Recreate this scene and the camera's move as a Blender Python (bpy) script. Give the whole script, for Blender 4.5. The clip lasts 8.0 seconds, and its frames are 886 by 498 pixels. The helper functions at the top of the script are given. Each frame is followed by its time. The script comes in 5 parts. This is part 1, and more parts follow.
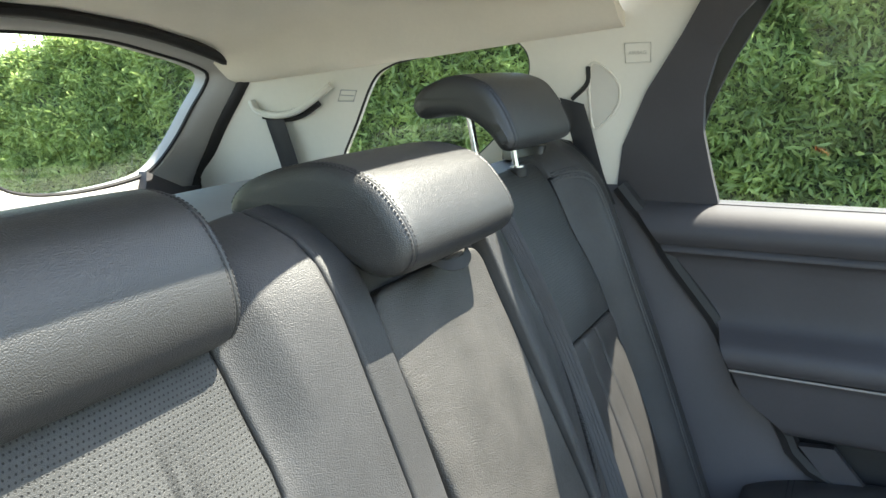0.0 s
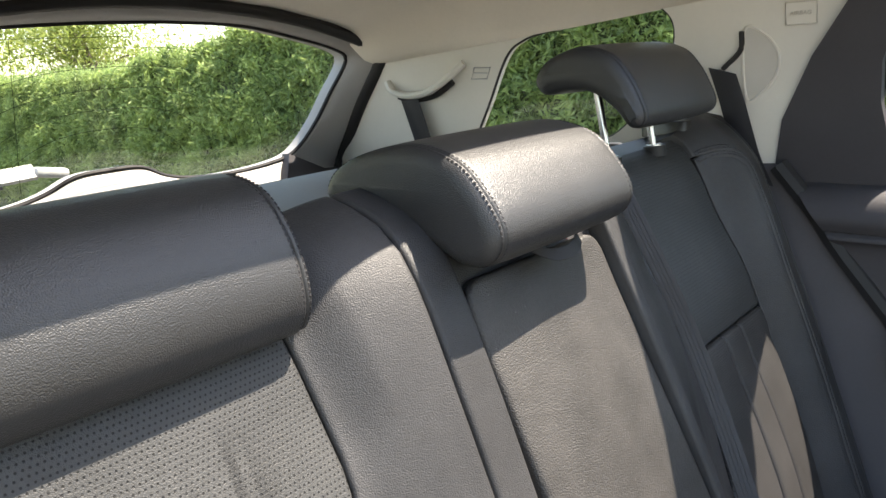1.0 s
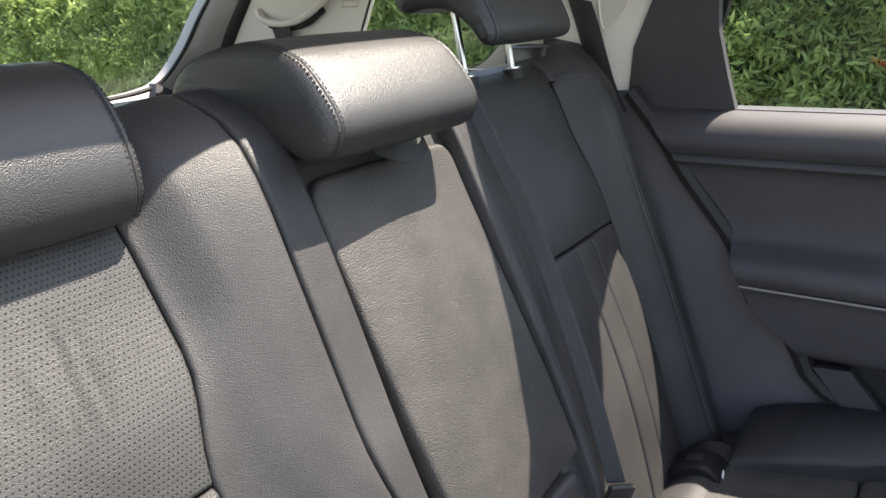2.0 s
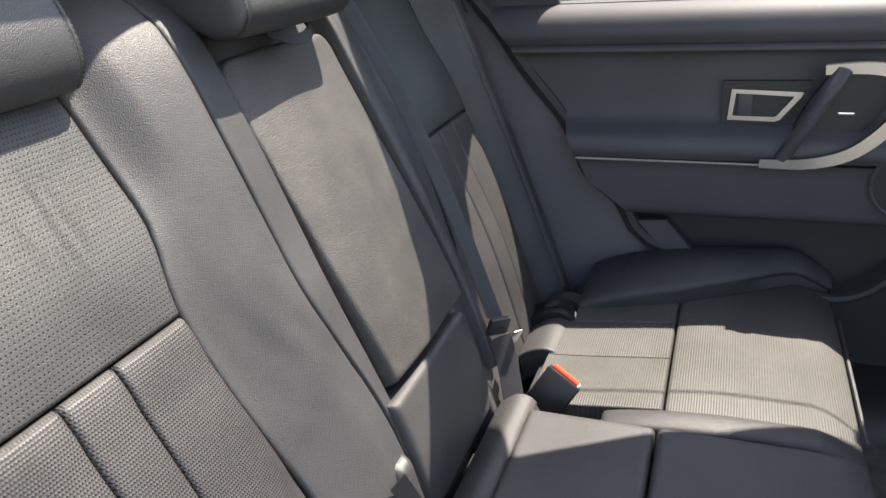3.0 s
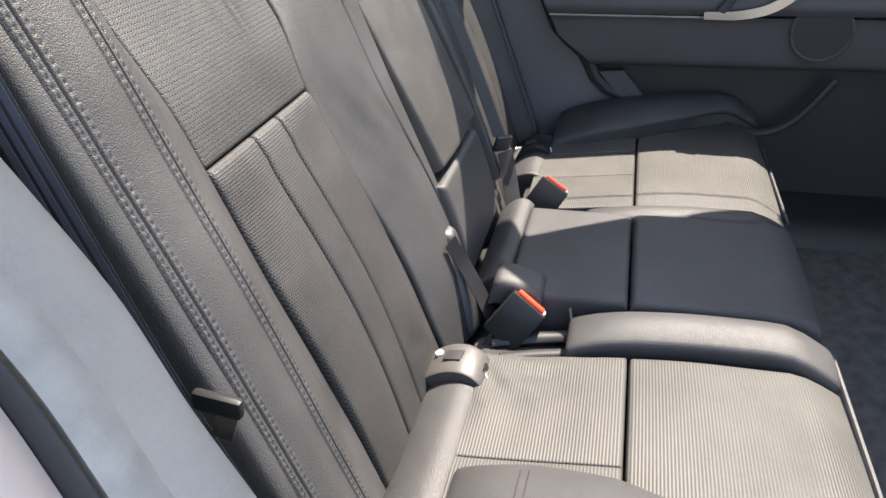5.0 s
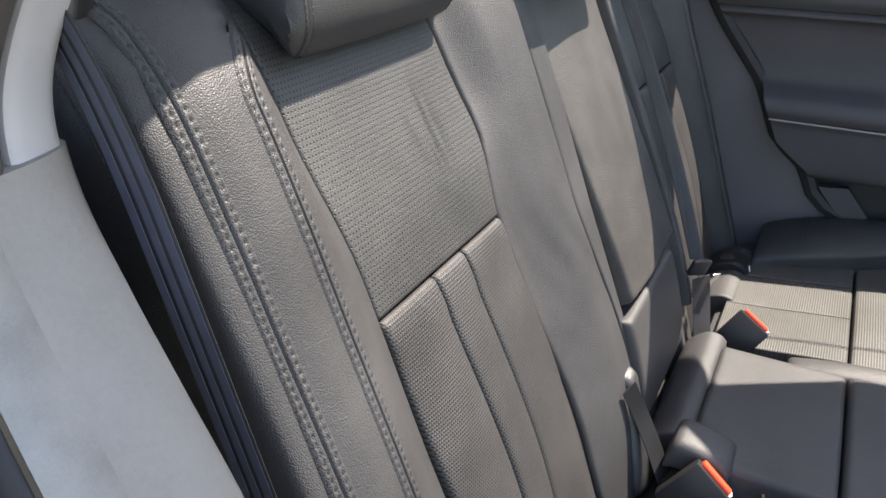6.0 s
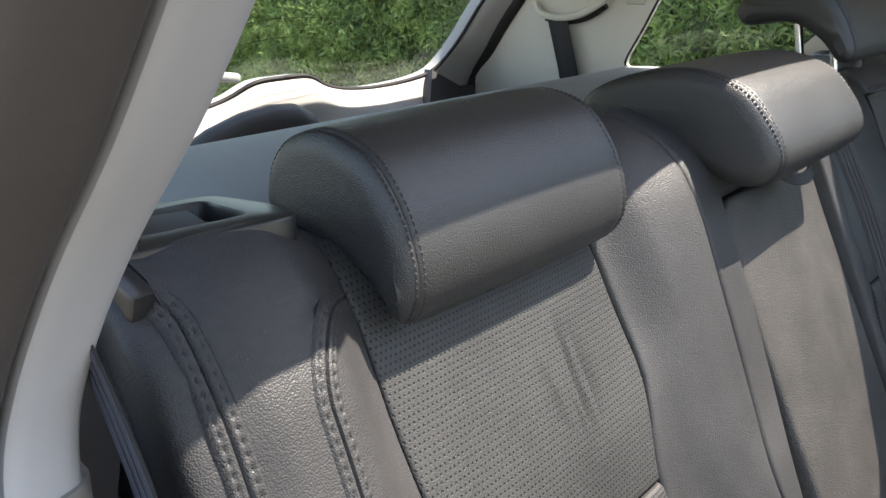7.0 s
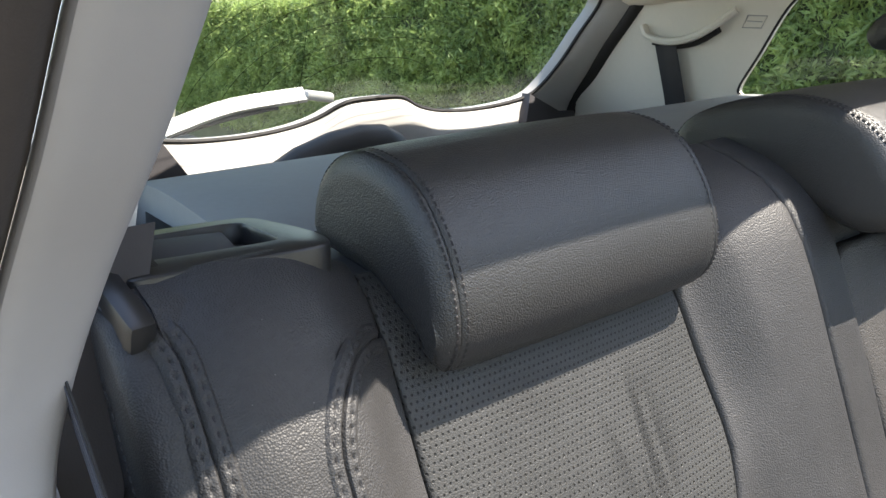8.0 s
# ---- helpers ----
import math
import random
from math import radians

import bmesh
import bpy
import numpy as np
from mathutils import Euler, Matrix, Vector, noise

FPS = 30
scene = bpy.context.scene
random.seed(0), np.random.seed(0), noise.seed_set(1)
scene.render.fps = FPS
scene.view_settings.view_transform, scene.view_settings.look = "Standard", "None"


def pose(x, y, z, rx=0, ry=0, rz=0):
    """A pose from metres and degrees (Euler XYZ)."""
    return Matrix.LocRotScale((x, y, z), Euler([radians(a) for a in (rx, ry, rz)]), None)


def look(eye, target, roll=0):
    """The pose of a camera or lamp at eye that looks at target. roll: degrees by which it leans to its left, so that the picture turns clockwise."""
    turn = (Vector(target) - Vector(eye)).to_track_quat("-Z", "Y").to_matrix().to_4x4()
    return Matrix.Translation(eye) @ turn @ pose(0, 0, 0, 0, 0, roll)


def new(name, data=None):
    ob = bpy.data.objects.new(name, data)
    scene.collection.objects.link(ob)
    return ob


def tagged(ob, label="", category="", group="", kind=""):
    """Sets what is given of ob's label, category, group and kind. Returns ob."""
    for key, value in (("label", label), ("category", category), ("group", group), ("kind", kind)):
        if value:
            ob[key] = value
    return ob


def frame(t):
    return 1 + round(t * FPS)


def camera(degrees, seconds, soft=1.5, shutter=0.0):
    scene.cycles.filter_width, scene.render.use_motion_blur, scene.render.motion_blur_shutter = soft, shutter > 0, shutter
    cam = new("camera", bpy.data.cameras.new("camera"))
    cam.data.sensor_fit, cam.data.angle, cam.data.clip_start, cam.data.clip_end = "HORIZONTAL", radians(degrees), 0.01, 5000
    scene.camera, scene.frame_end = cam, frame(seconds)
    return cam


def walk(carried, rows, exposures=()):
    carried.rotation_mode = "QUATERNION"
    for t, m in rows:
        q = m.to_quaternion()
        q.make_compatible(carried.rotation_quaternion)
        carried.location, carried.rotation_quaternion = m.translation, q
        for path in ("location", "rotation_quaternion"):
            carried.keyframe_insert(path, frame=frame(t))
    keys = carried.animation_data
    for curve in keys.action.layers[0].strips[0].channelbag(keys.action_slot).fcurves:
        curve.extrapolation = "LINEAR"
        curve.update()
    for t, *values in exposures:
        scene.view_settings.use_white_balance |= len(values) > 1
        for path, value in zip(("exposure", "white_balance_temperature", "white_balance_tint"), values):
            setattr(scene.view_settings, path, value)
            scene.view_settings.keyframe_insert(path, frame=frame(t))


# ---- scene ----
cam = camera(61.2, 8.0)
PATH = [
    (0, (-0.809, -0.413, 1.582), (0.894, 0.53, 1.123), -1.7),
    (0.5, (-0.717, -0.422, 1.565), (0.811, 0.777, 1.091), -3.8),
    (1, (-0.712, -0.443, 1.573), (0.727, 0.856, 1.081), -3.9),
    (1.5, (-0.714, -0.465, 1.559), (0.754, 0.786, 1.028), -3.2),
    (2, (-0.712, -0.521, 1.514), (0.856, 0.557, 0.897), -2.7),
    (2.2, (-0.715, -0.53, 1.497), (0.906, 0.452, 0.858), -3.0),
    (3.3, (-1.007, -0.539, 1.448), (0.704, 0.078, 0.615), -4.3),
    (3.5, (-1.049, -0.534, 1.43), (0.652, 0.065, 0.565), -4.8),
    (4, (-1.17, -0.504, 1.403), (0.517, 0.04, 0.476), -6.3),
    (4.2, (-1.226, -0.492, 1.395), (0.459, 0.027, 0.451), -6.0),
    (5.3, (-1.3, -0.406, 1.441), (0.373, 0.037, 0.438), -1.1),
    (5.5, (-1.266, -0.384, 1.456), (0.408, 0.163, 0.508), -0.6),
    (6, (-1.148, -0.339, 1.491), (0.434, 0.487, 0.589), 0.2),
    (6.5, (-1.039, -0.299, 1.557), (0.413, 0.831, 0.772), -0.2),
    (7, (-0.956, -0.294, 1.591), (0.384, 1.025, 0.909), -1.4),
    (7.5, (-0.904, -0.317, 1.591), (0.374, 1.095, 0.979), -0.9),
    (8, (-0.883, -0.273, 1.578), (0.266, 1.244, 0.962), -1.1),
]
EXPOSURE = [(0, 2.79, 7080, 2), (0.5, 2.4, 7480, 10), (1, 2.35, 7480, 11), (2, 2.35, 7430, 12), (3.5, 2.45, 7270, 12), (5.5, 2.5, 7270, 13), (6.0, 2.4, 7280, 12), (6.5, 2.3, 7230, 13), (7.0, 2.2, 7180, 11), (8, 2.15, 7130, 10)]
walk(cam, [(t, look(eye, target, roll)) for t, eye, target, roll in PATH], EXPOSURE)

# ---- light ----
SUN_DOWN = Vector((-0.45, 0.30, -1.0))            # the way the sunlight travels
world = bpy.data.worlds.new("sky")
scene.world = world
world.use_nodes = True
wn = world.node_tree
sky = wn.nodes.new("ShaderNodeTexSky")
sky.sky_type, sky.sun_disc = "NISHITA", False
sky.sun_elevation = math.atan2(1.0, math.hypot(SUN_DOWN.x, SUN_DOWN.y))
sky.sun_rotation = math.atan2(-SUN_DOWN.x, -SUN_DOWN.y)
wn.links.new(sky.outputs[0], wn.nodes["Background"].inputs[0])
wn.nodes["Background"].inputs[1].default_value = 0.148
sun = new("sun", bpy.data.lights.new("sun", "SUN"))
sun.data.energy, sun.data.angle, sun.data.color = 3.8, radians(0.55), (1.0, 0.965, 0.91)
sun.rotation_mode = "QUATERNION"
sun.rotation_quaternion = SUN_DOWN.to_track_quat("-Z", "Y")


# ---- materials ----
def material(name, colour, rough=0.5, metal=0.0, vary=0.15, vary_scale=6.0, bump=0.0, bump_scale=300.0, spec=0.5, kind="noise", sheen=0.0, folds=0.0, specks=0.0, stain=None):
    """A procedural surface: two scales of colour change, and a fine relief."""
    m = bpy.data.materials.new(name)
    m.use_nodes = True
    n, l = m.node_tree.nodes, m.node_tree.links
    b = n["Principled BSDF"]
    co = n.new("ShaderNodeTexCoord")
    b.inputs["Roughness"].default_value, b.inputs["Metallic"].default_value = rough, metal
    b.inputs["Specular IOR Level"].default_value = spec
    b.inputs["Sheen Weight"].default_value = sheen
    t1, t2 = n.new("ShaderNodeTexNoise"), n.new("ShaderNodeTexNoise")
    t1.inputs["Scale"].default_value, t1.inputs["Detail"].default_value = vary_scale, 5
    t2.inputs["Scale"].default_value, t2.inputs["Detail"].default_value = vary_scale * 24, 3
    add = n.new("ShaderNodeMath")
    add.operation, add.inputs[1].default_value = "MULTIPLY_ADD", 0.3
    ramp = n.new("ShaderNodeMapRange")
    ramp.inputs["From Min"].default_value, ramp.inputs["From Max"].default_value = 0.40, 0.90
    ramp.inputs["To Min"].default_value, ramp.inputs["To Max"].default_value = 1 - vary, 1 + vary
    mul = n.new("ShaderNodeVectorMath")
    mul.operation = "SCALE"
    mul.inputs[0].default_value = colour
    for t in (t1, t2):
        l.new(co.outputs["Object"], t.inputs["Vector"])
    l.new(t1.outputs["Fac"], add.inputs[2])
    l.new(t2.outputs["Fac"], add.inputs[0])
    l.new(add.outputs[0], ramp.inputs["Value"])
    l.new(ramp.outputs[0], mul.inputs["Scale"])
    l.new(mul.outputs[0], b.inputs["Base Color"])
    if specks:
        vo, cut, mx = n.new("ShaderNodeTexVoronoi"), n.new("ShaderNodeMath"), n.new("ShaderNodeMix")
        vo.inputs["Scale"].default_value = 60
        cut.operation, cut.inputs[1].default_value = "LESS_THAN", specks
        mx.data_type = "RGBA"
        mx.inputs[7].default_value = (0.11, 0.107, 0.10, 1)
        l.new(co.outputs["Object"], vo.inputs["Vector"])
        l.new(vo.outputs["Distance"], cut.inputs[0])
        l.new(cut.outputs[0], mx.inputs[0])
        l.new(mul.outputs[0], mx.inputs[6])
        l.new(mx.outputs[2], b.inputs["Base Color"])
    if stain:
        # dark upright streaks left by something wiped across the leather
        sub, div, ln, fade, mp, st, amt, dark = (n.new("ShaderNode" + k) for k in ("VectorMath", "VectorMath", "VectorMath", "MapRange", "Mapping", "TexNoise", "Math", "Mix"))
        sub.operation, sub.inputs[1].default_value = "SUBTRACT", (stain[0], 0.045, stain[1])
        div.operation, div.inputs[1].default_value = "DIVIDE", (0.045, 1.0, 0.06)
        ln.operation = "LENGTH"
        fade.inputs["From Min"].default_value, fade.inputs["From Max"].default_value = 1.0, 0.35
        mp.inputs["Scale"].default_value, mp.inputs["Rotation"].default_value = (75, 6, 9), (0, -0.25, 0)
        st.inputs["Scale"].default_value = 1.0
        amt.operation = "MULTIPLY"
        cutm = n.new("ShaderNodeMapRange")
        cutm.inputs["From Min"].default_value, cutm.inputs["From Max"].default_value, cutm.inputs["To Max"].default_value = 0.39, 0.49, 0.95
        dark.data_type = "RGBA"
        dark.inputs[7].default_value = (0.012, 0.012, 0.012, 1)
        l.new(co.outputs["Object"], sub.inputs[0])
        l.new(sub.outputs[0], div.inputs[0])
        l.new(div.outputs[0], ln.inputs[0])
        l.new(ln.outputs["Value"], fade.inputs["Value"])
        l.new(co.outputs["Object"], mp.inputs["Vector"])
        l.new(mp.outputs[0], st.inputs["Vector"])
        l.new(st.outputs["Fac"], cutm.inputs["Value"])
        l.new(cutm.outputs[0], amt.inputs[0])
        l.new(fade.outputs[0], amt.inputs[1])
        l.new(amt.outputs[0], dark.inputs[0])
        l.new(mul.outputs[0], dark.inputs[6])
        l.new(dark.outputs[2], b.inputs["Base Color"])
    if bump:
        bp = n.new("ShaderNodeBump")
        bp.inputs["Strength"].default_value, bp.inputs["Distance"].default_value = bump, 0.0007
        bp.invert = kind == "voronoi"
        if kind == "noise":
            h = n.new("ShaderNodeTexNoise")
            h.inputs["Scale"].default_value, h.inputs["Detail"].default_value = bump_scale, 4
            out = h.outputs["Fac"]
        else:
            h = n.new("ShaderNodeTexVoronoi")
            h.feature = "SMOOTH_F1"
            h.inputs["Scale"].default_value, h.inputs["Smoothness"].default_value = bump_scale, 0.25
            out = h.outputs["Distance"]
        l.new(co.outputs["Object"], h.inputs["Vector"])
        l.new(out, bp.inputs["Height"])
        l.new(bp.outputs[0], b.inputs["Normal"])
        if folds:
            f, fb = n.new("ShaderNodeTexNoise"), n.new("ShaderNodeBump")
            f.inputs["Scale"].default_value, f.inputs["Detail"].default_value, f.inputs["Distortion"].default_value = 20, 1, 0.8
            fb.inputs["Strength"].default_value, fb.inputs["Distance"].default_value = folds, 0.006
            l.new(co.outputs["Object"], f.inputs["Vector"])
            l.new(f.outputs["Fac"], fb.inputs["Height"])
            l.new(fb.outputs[0], bp.inputs["Normal"])
    return m


def glass(name, tint, gloss=0.0):
    m = bpy.data.materials.new(name)
    m.use_nodes = True
    n, l = m.node_tree.nodes, m.node_tree.links
    n.remove(n["Principled BSDF"])
    tr, gl, mix, fr = n.new("ShaderNodeBsdfTransparent"), n.new("ShaderNodeBsdfGlossy"), n.new("ShaderNodeMixShader"), n.new("ShaderNodeLayerWeight")
    tr.inputs[0].default_value = (*tint, 1)
    gl.inputs["Roughness"].default_value = 0.02
    pw = n.new("ShaderNodeMath")
    pw.operation = "MULTIPLY_ADD"
    p5 = n.new("ShaderNodeMath")
    p5.operation, p5.inputs[1].default_value = "POWER", 4.0
    l.new(fr.outputs["Facing"], p5.inputs[0])
    l.new(p5.outputs[0], pw.inputs[0])
    pw.inputs[1].default_value, pw.inputs[2].default_value = 0.5, 0.02
    l.new(pw.outputs[0], mix.inputs[0])
    l.new(tr.outputs[0], mix.inputs[1])
    l.new(gl.outputs[0], mix.inputs[2])
    l.new(mix.outputs[0], n["Material Output"].inputs["Surface"])
    return m


def perforate(m, axes, pitch, hole, rib=0.0):
    """Rows of punched holes, set off in every other row, over a material of material(). axes: the two object axes of the sheet."""
    n, l = m.node_tree.nodes, m.node_tree.links
    b = n["Principled BSDF"]
    co = n.new("ShaderNodeTexCoord")
    sep = n.new("ShaderNodeSeparateXYZ")
    l.new(co.outputs["Object"], sep.inputs[0])

    def op(kind, a, c=None, val=None):
        k = n.new("ShaderNodeMath")
        k.operation = kind
        l.new(a, k.inputs[0])
        if c is not None:
            l.new(c, k.inputs[1])
        elif val is not None:
            k.inputs[1].default_value = val
        return k.outputs[0]
    u = op("DIVIDE", sep.outputs[axes[0]], val=pitch)
    v = op("DIVIDE", sep.outputs[axes[1]], val=pitch)
    row = op("MULTIPLY", op("FLOORED_MODULO", op("FLOOR", v), val=2.0), val=0.5)
    fu = op("SUBTRACT", op("FRACT", op("ADD", u, row)), val=0.5)
    fv = op("SUBTRACT", op("FRACT", v), val=0.5)
    d = op("SQRT", op("ADD", op("POWER", fu, val=2.0), op("POWER", fv, val=2.0)))
    rng = n.new("ShaderNodeMapRange")
    rng.inputs["From Min"].default_value, rng.inputs["From Max"].default_value = hole * 0.8, hole * 1.25
    l.new(d, rng.inputs["Value"])
    old = b.inputs["Base Color"].links[0].from_socket
    mixc = n.new("ShaderNodeVectorMath")
    mixc.operation = "SCALE"
    l.new(old, mixc.inputs[0])
    lift = n.new("ShaderNodeMapRange")
    lift.inputs["To Min"].default_value = 0.02
    l.new(rng.outputs[0], lift.inputs["Value"])
    l.new(lift.outputs[0], mixc.inputs["Scale"])
    l.new(mixc.outputs[0], b.inputs["Base Color"])
    bp = n.new("ShaderNodeBump")
    bp.inputs["Strength"].default_value, bp.inputs["Distance"].default_value = 0.5, 0.0007
    ridge = n.new("ShaderNodeMath")
    ridge.operation, ridge.inputs[1].default_value = "MULTIPLY_ADD", -rib * 2
    l.new(op("ABSOLUTE", fv), ridge.inputs[0])
    l.new(rng.outputs[0], ridge.inputs[2])
    l.new(ridge.outputs[0], bp.inputs["Height"])
    if b.inputs["Normal"].links:
        l.new(b.inputs["Normal"].links[0].from_socket, bp.inputs["Normal"])
    l.new(bp.outputs[0], b.inputs["Normal"])
    return m


LEATHER = material("black leather", (0.039, 0.038, 0.039), 0.50, vary=0.30, vary_scale=7, bump=0.7, bump_scale=720, kind="voronoi", spec=0.42, folds=0.07, specks=0.03)
LEATHER_HEAD = material("smooth black leather", (0.031, 0.031, 0.032), 0.40, vary=0.16, vary_scale=7, bump=0.6, bump_scale=760, kind="voronoi", spec=0.62)
LEATHER_WORN = material("worn brownish leather", (0.041, 0.038, 0.036), 0.50, vary=0.45, vary_scale=9, bump=1.0, bump_scale=540, kind="voronoi", folds=0.2, specks=0.06, spec=0.45)
PERFORATED = perforate(material("perforated leather", (0.037, 0.037, 0.037), 0.50, vary=0.3, vary_scale=8, bump=0.5, bump_scale=800, kind="voronoi", folds=0.10, spec=0.42, stain=(-0.425, 1.235)), (0, 2), 0.0050, 0.19)
FLUTED = perforate(material("finely punched leather", (0.040, 0.038, 0.038), 0.52, vary=0.4, vary_scale=8, bump=0.45, bump_scale=500, folds=0.12, specks=0.035, spec=0.4), (0, 2), 0.0036, 0.28, 1.3)
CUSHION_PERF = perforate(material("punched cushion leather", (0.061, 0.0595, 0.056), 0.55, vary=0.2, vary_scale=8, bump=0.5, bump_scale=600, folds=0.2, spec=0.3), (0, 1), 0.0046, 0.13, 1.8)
BLACK = material("black grained plastic", (0.022, 0.022, 0.023), 0.5, vary=0.12, vary_scale=8, bump=0.3, bump_scale=900, spec=0.35)
BEZEL = material("satin black plastic", (0.020, 0.020, 0.021), 0.34, vary=0.12, vary_scale=8, bump=0.15, bump_scale=900, spec=0.55)
BUCKLE = material("black buckle plastic", (0.014, 0.014, 0.015), 0.45, vary=0.1, spec=0.2)
CHARCOAL = material("charcoal soft trim", (0.054, 0.051, 0.056), 0.6, vary=0.12, vary_scale=6, bump=0.25, bump_scale=700, spec=0.35)
ARCH_TRIM = material("purple grey smooth trim", (0.098, 0.092, 0.100), 0.55, vary=0.1, vary_scale=6, bump=0.25, bump_scale=700, spec=0.4)
GREY_TRIM = material("dark grey side trim", (0.25, 0.232, 0.214), 0.8, vary=0.14, vary_scale=9, bump=0.5, bump_scale=900)
TREAD = material("ribbed grey sill strip", (0.235, 0.222, 0.205), 0.75, vary=0.2, vary_scale=25, bump=0.6, bump_scale=150)
CREAM = material("pale cream plastic", (0.68, 0.65, 0.59), 0.5, vary=0.04, vary_scale=4, bump=0.12, bump_scale=1200)
# Cream trim colour with the shade of recess and raised lettering mixed in.
SHADED_CREAM = material("shaded cream plastic", (0.55, 0.525, 0.48), 0.5, vary=0.04, vary_scale=4)
ALMOND = material("pale grey plastic", (0.41, 0.40, 0.405), 0.5, vary=0.04, vary_scale=4, bump=0.12, bump_scale=1200)
HEADLINING = material("cream woven roof lining", (0.76, 0.70, 0.61), 0.9, vary=0.06, vary_scale=5, bump=0.35, bump_scale=1500, sheen=0.2)
SHELF = material("grey vinyl load cover", (0.25, 0.255, 0.26), 0.6, vary=0.1, vary_scale=5, bump=0.25, bump_scale=700)
CARPET = material("black carpet", (0.085, 0.082, 0.079), 0.95, vary=0.35, vary_scale=30, bump=0.9, bump_scale=700, spec=0.15)
ANCHOR = material("warm grey moulded plastic", (0.055, 0.051, 0.048), 0.5, vary=0.12, vary_scale=12, bump=0.25, bump_scale=900)
WIRE = material("black wire", (0.010, 0.010, 0.010), 1.0, vary=0.1, spec=0.0)
CHROME = material("satin chrome", (0.60, 0.60, 0.61), 0.27, metal=1.0, vary=0.04)
NICKEL = material("satin nickel", (0.36, 0.36, 0.37), 0.24, metal=1.0, vary=0.05)
FRAME_WHITE = material("pale grey white plastic", (0.36, 0.35, 0.34), 0.5, vary=0.05, vary_scale=4, bump=0.12, bump_scale=1200)
RED = material("red plastic", (0.80, 0.06, 0.02), 0.4, vary=0.05)
WEBBING = material("black seat belt webbing", (0.022, 0.022, 0.026), 0.55, vary=0.15, vary_scale=40, bump=0.6, bump_scale=1400)
WEB_RIB = material("blue black webbing rib with skylight tint", (0.060, 0.066, 0.092), 0.5, vary=0.15, vary_scale=40, bump=0.6, bump_scale=1400)
THREAD = material("dark grey thread", (0.013, 0.012, 0.014), 0.7, vary=0.2, vary_scale=60)
PAINT = material("brown grey car paint", (0.38, 0.315, 0.285), 0.40, vary=0.05)
SEAL = material("brown grey door seal", (0.075, 0.064, 0.060), 0.6, vary=0.12, bump=0.2, bump_scale=700, spec=0.35)
RUBBER = material("black rubber seal", (0.024, 0.023, 0.024), 0.6, vary=0.1, spec=0.3)
WHITE = material("white plastic", (0.8, 0.8, 0.8), 0.4, vary=0.03)
GLASS = glass("tinted window glass", (0.93, 0.95, 0.925))
CLEAR = glass("roof glass", (0.92, 0.93, 0.93))
SOIL = material("dark gravel and soil ground", (0.135, 0.122, 0.098), 0.95, vary=0.3, vary_scale=2, bump=0.8, bump_scale=60)
TRUNK = material("grey brown bark", (0.16, 0.13, 0.10), 0.9, vary=0.3, vary_scale=8, bump=0.8, bump_scale=60)


def leaf_material(name, dark, light):
    m = bpy.data.materials.new(name)
    m.use_nodes = True
    n, l = m.node_tree.nodes, m.node_tree.links
    b = n["Principled BSDF"]
    b.inputs["Roughness"].default_value = 0.5
    geo, ramp = n.new("ShaderNodeNewGeometry"), n.new("ShaderNodeValToRGB")
    ramp.color_ramp.elements[0].color, ramp.color_ramp.elements[1].color = (*dark, 1), (*light, 1)
    co, clump, both = n.new("ShaderNodeTexCoord"), n.new("ShaderNodeTexNoise"), n.new("ShaderNodeMath")
    clump.inputs["Scale"].default_value, clump.inputs["Detail"].default_value = 4.5, 3
    both.operation, both.inputs[2].default_value = "MULTIPLY_ADD", -0.62
    l.new(co.outputs["Object"], clump.inputs["Vector"])
    mulc = n.new("ShaderNodeMath")
    mulc.operation, mulc.inputs[1].default_value = "MULTIPLY_ADD", 0.55
    l.new(geo.outputs["Random Per Island"], mulc.inputs[0])
    l.new(clump.outputs["Fac"], both.inputs[0])
    both.inputs[1].default_value = 1.7
    l.new(both.outputs[0], mulc.inputs[2])
    l.new(mulc.outputs[0], ramp.inputs[0])
    l.new(ramp.outputs[0], b.inputs["Base Color"])
    tl, mix = n.new("ShaderNodeBsdfTranslucent"), n.new("ShaderNodeMixShader")
    l.new(ramp.outputs[0], tl.inputs[0])
    mix.inputs[0].default_value = 0.58
    l.new(b.outputs[0], mix.inputs[1])
    l.new(tl.outputs[0], mix.inputs[2])
    l.new(mix.outputs[0], n["Material Output"].inputs["Surface"])
    return m


LEAF = leaf_material("hedge leaves", (0.10, 0.155, 0.045), (0.46, 0.56, 0.20))
TREE_LEAF = leaf_material("tree leaves", (0.13, 0.19, 0.04), (0.38, 0.42, 0.12))
HEDGE_SHADE = material("hedge hull dark as inner shade", (0.060, 0.072, 0.028), 0.95, vary=0.4, vary_scale=6)

# ---- building tools ----
from mathutils.geometry import tessellate_polygon
PLACE = {}


def smooth(x, a=0.0, b=1.0):
    x = np.clip((np.asarray(x, float) - a) / (b - a), 0, 1)
    return x * x * (3 - 2 * x)


def thing(name, at, label, category, group="", kind=""):
    ob = new(name)
    ob.location = at
    ob.empty_display_size = 0.05
    PLACE[ob] = Matrix.Translation(at)
    return tagged(ob, label, category, group, kind)


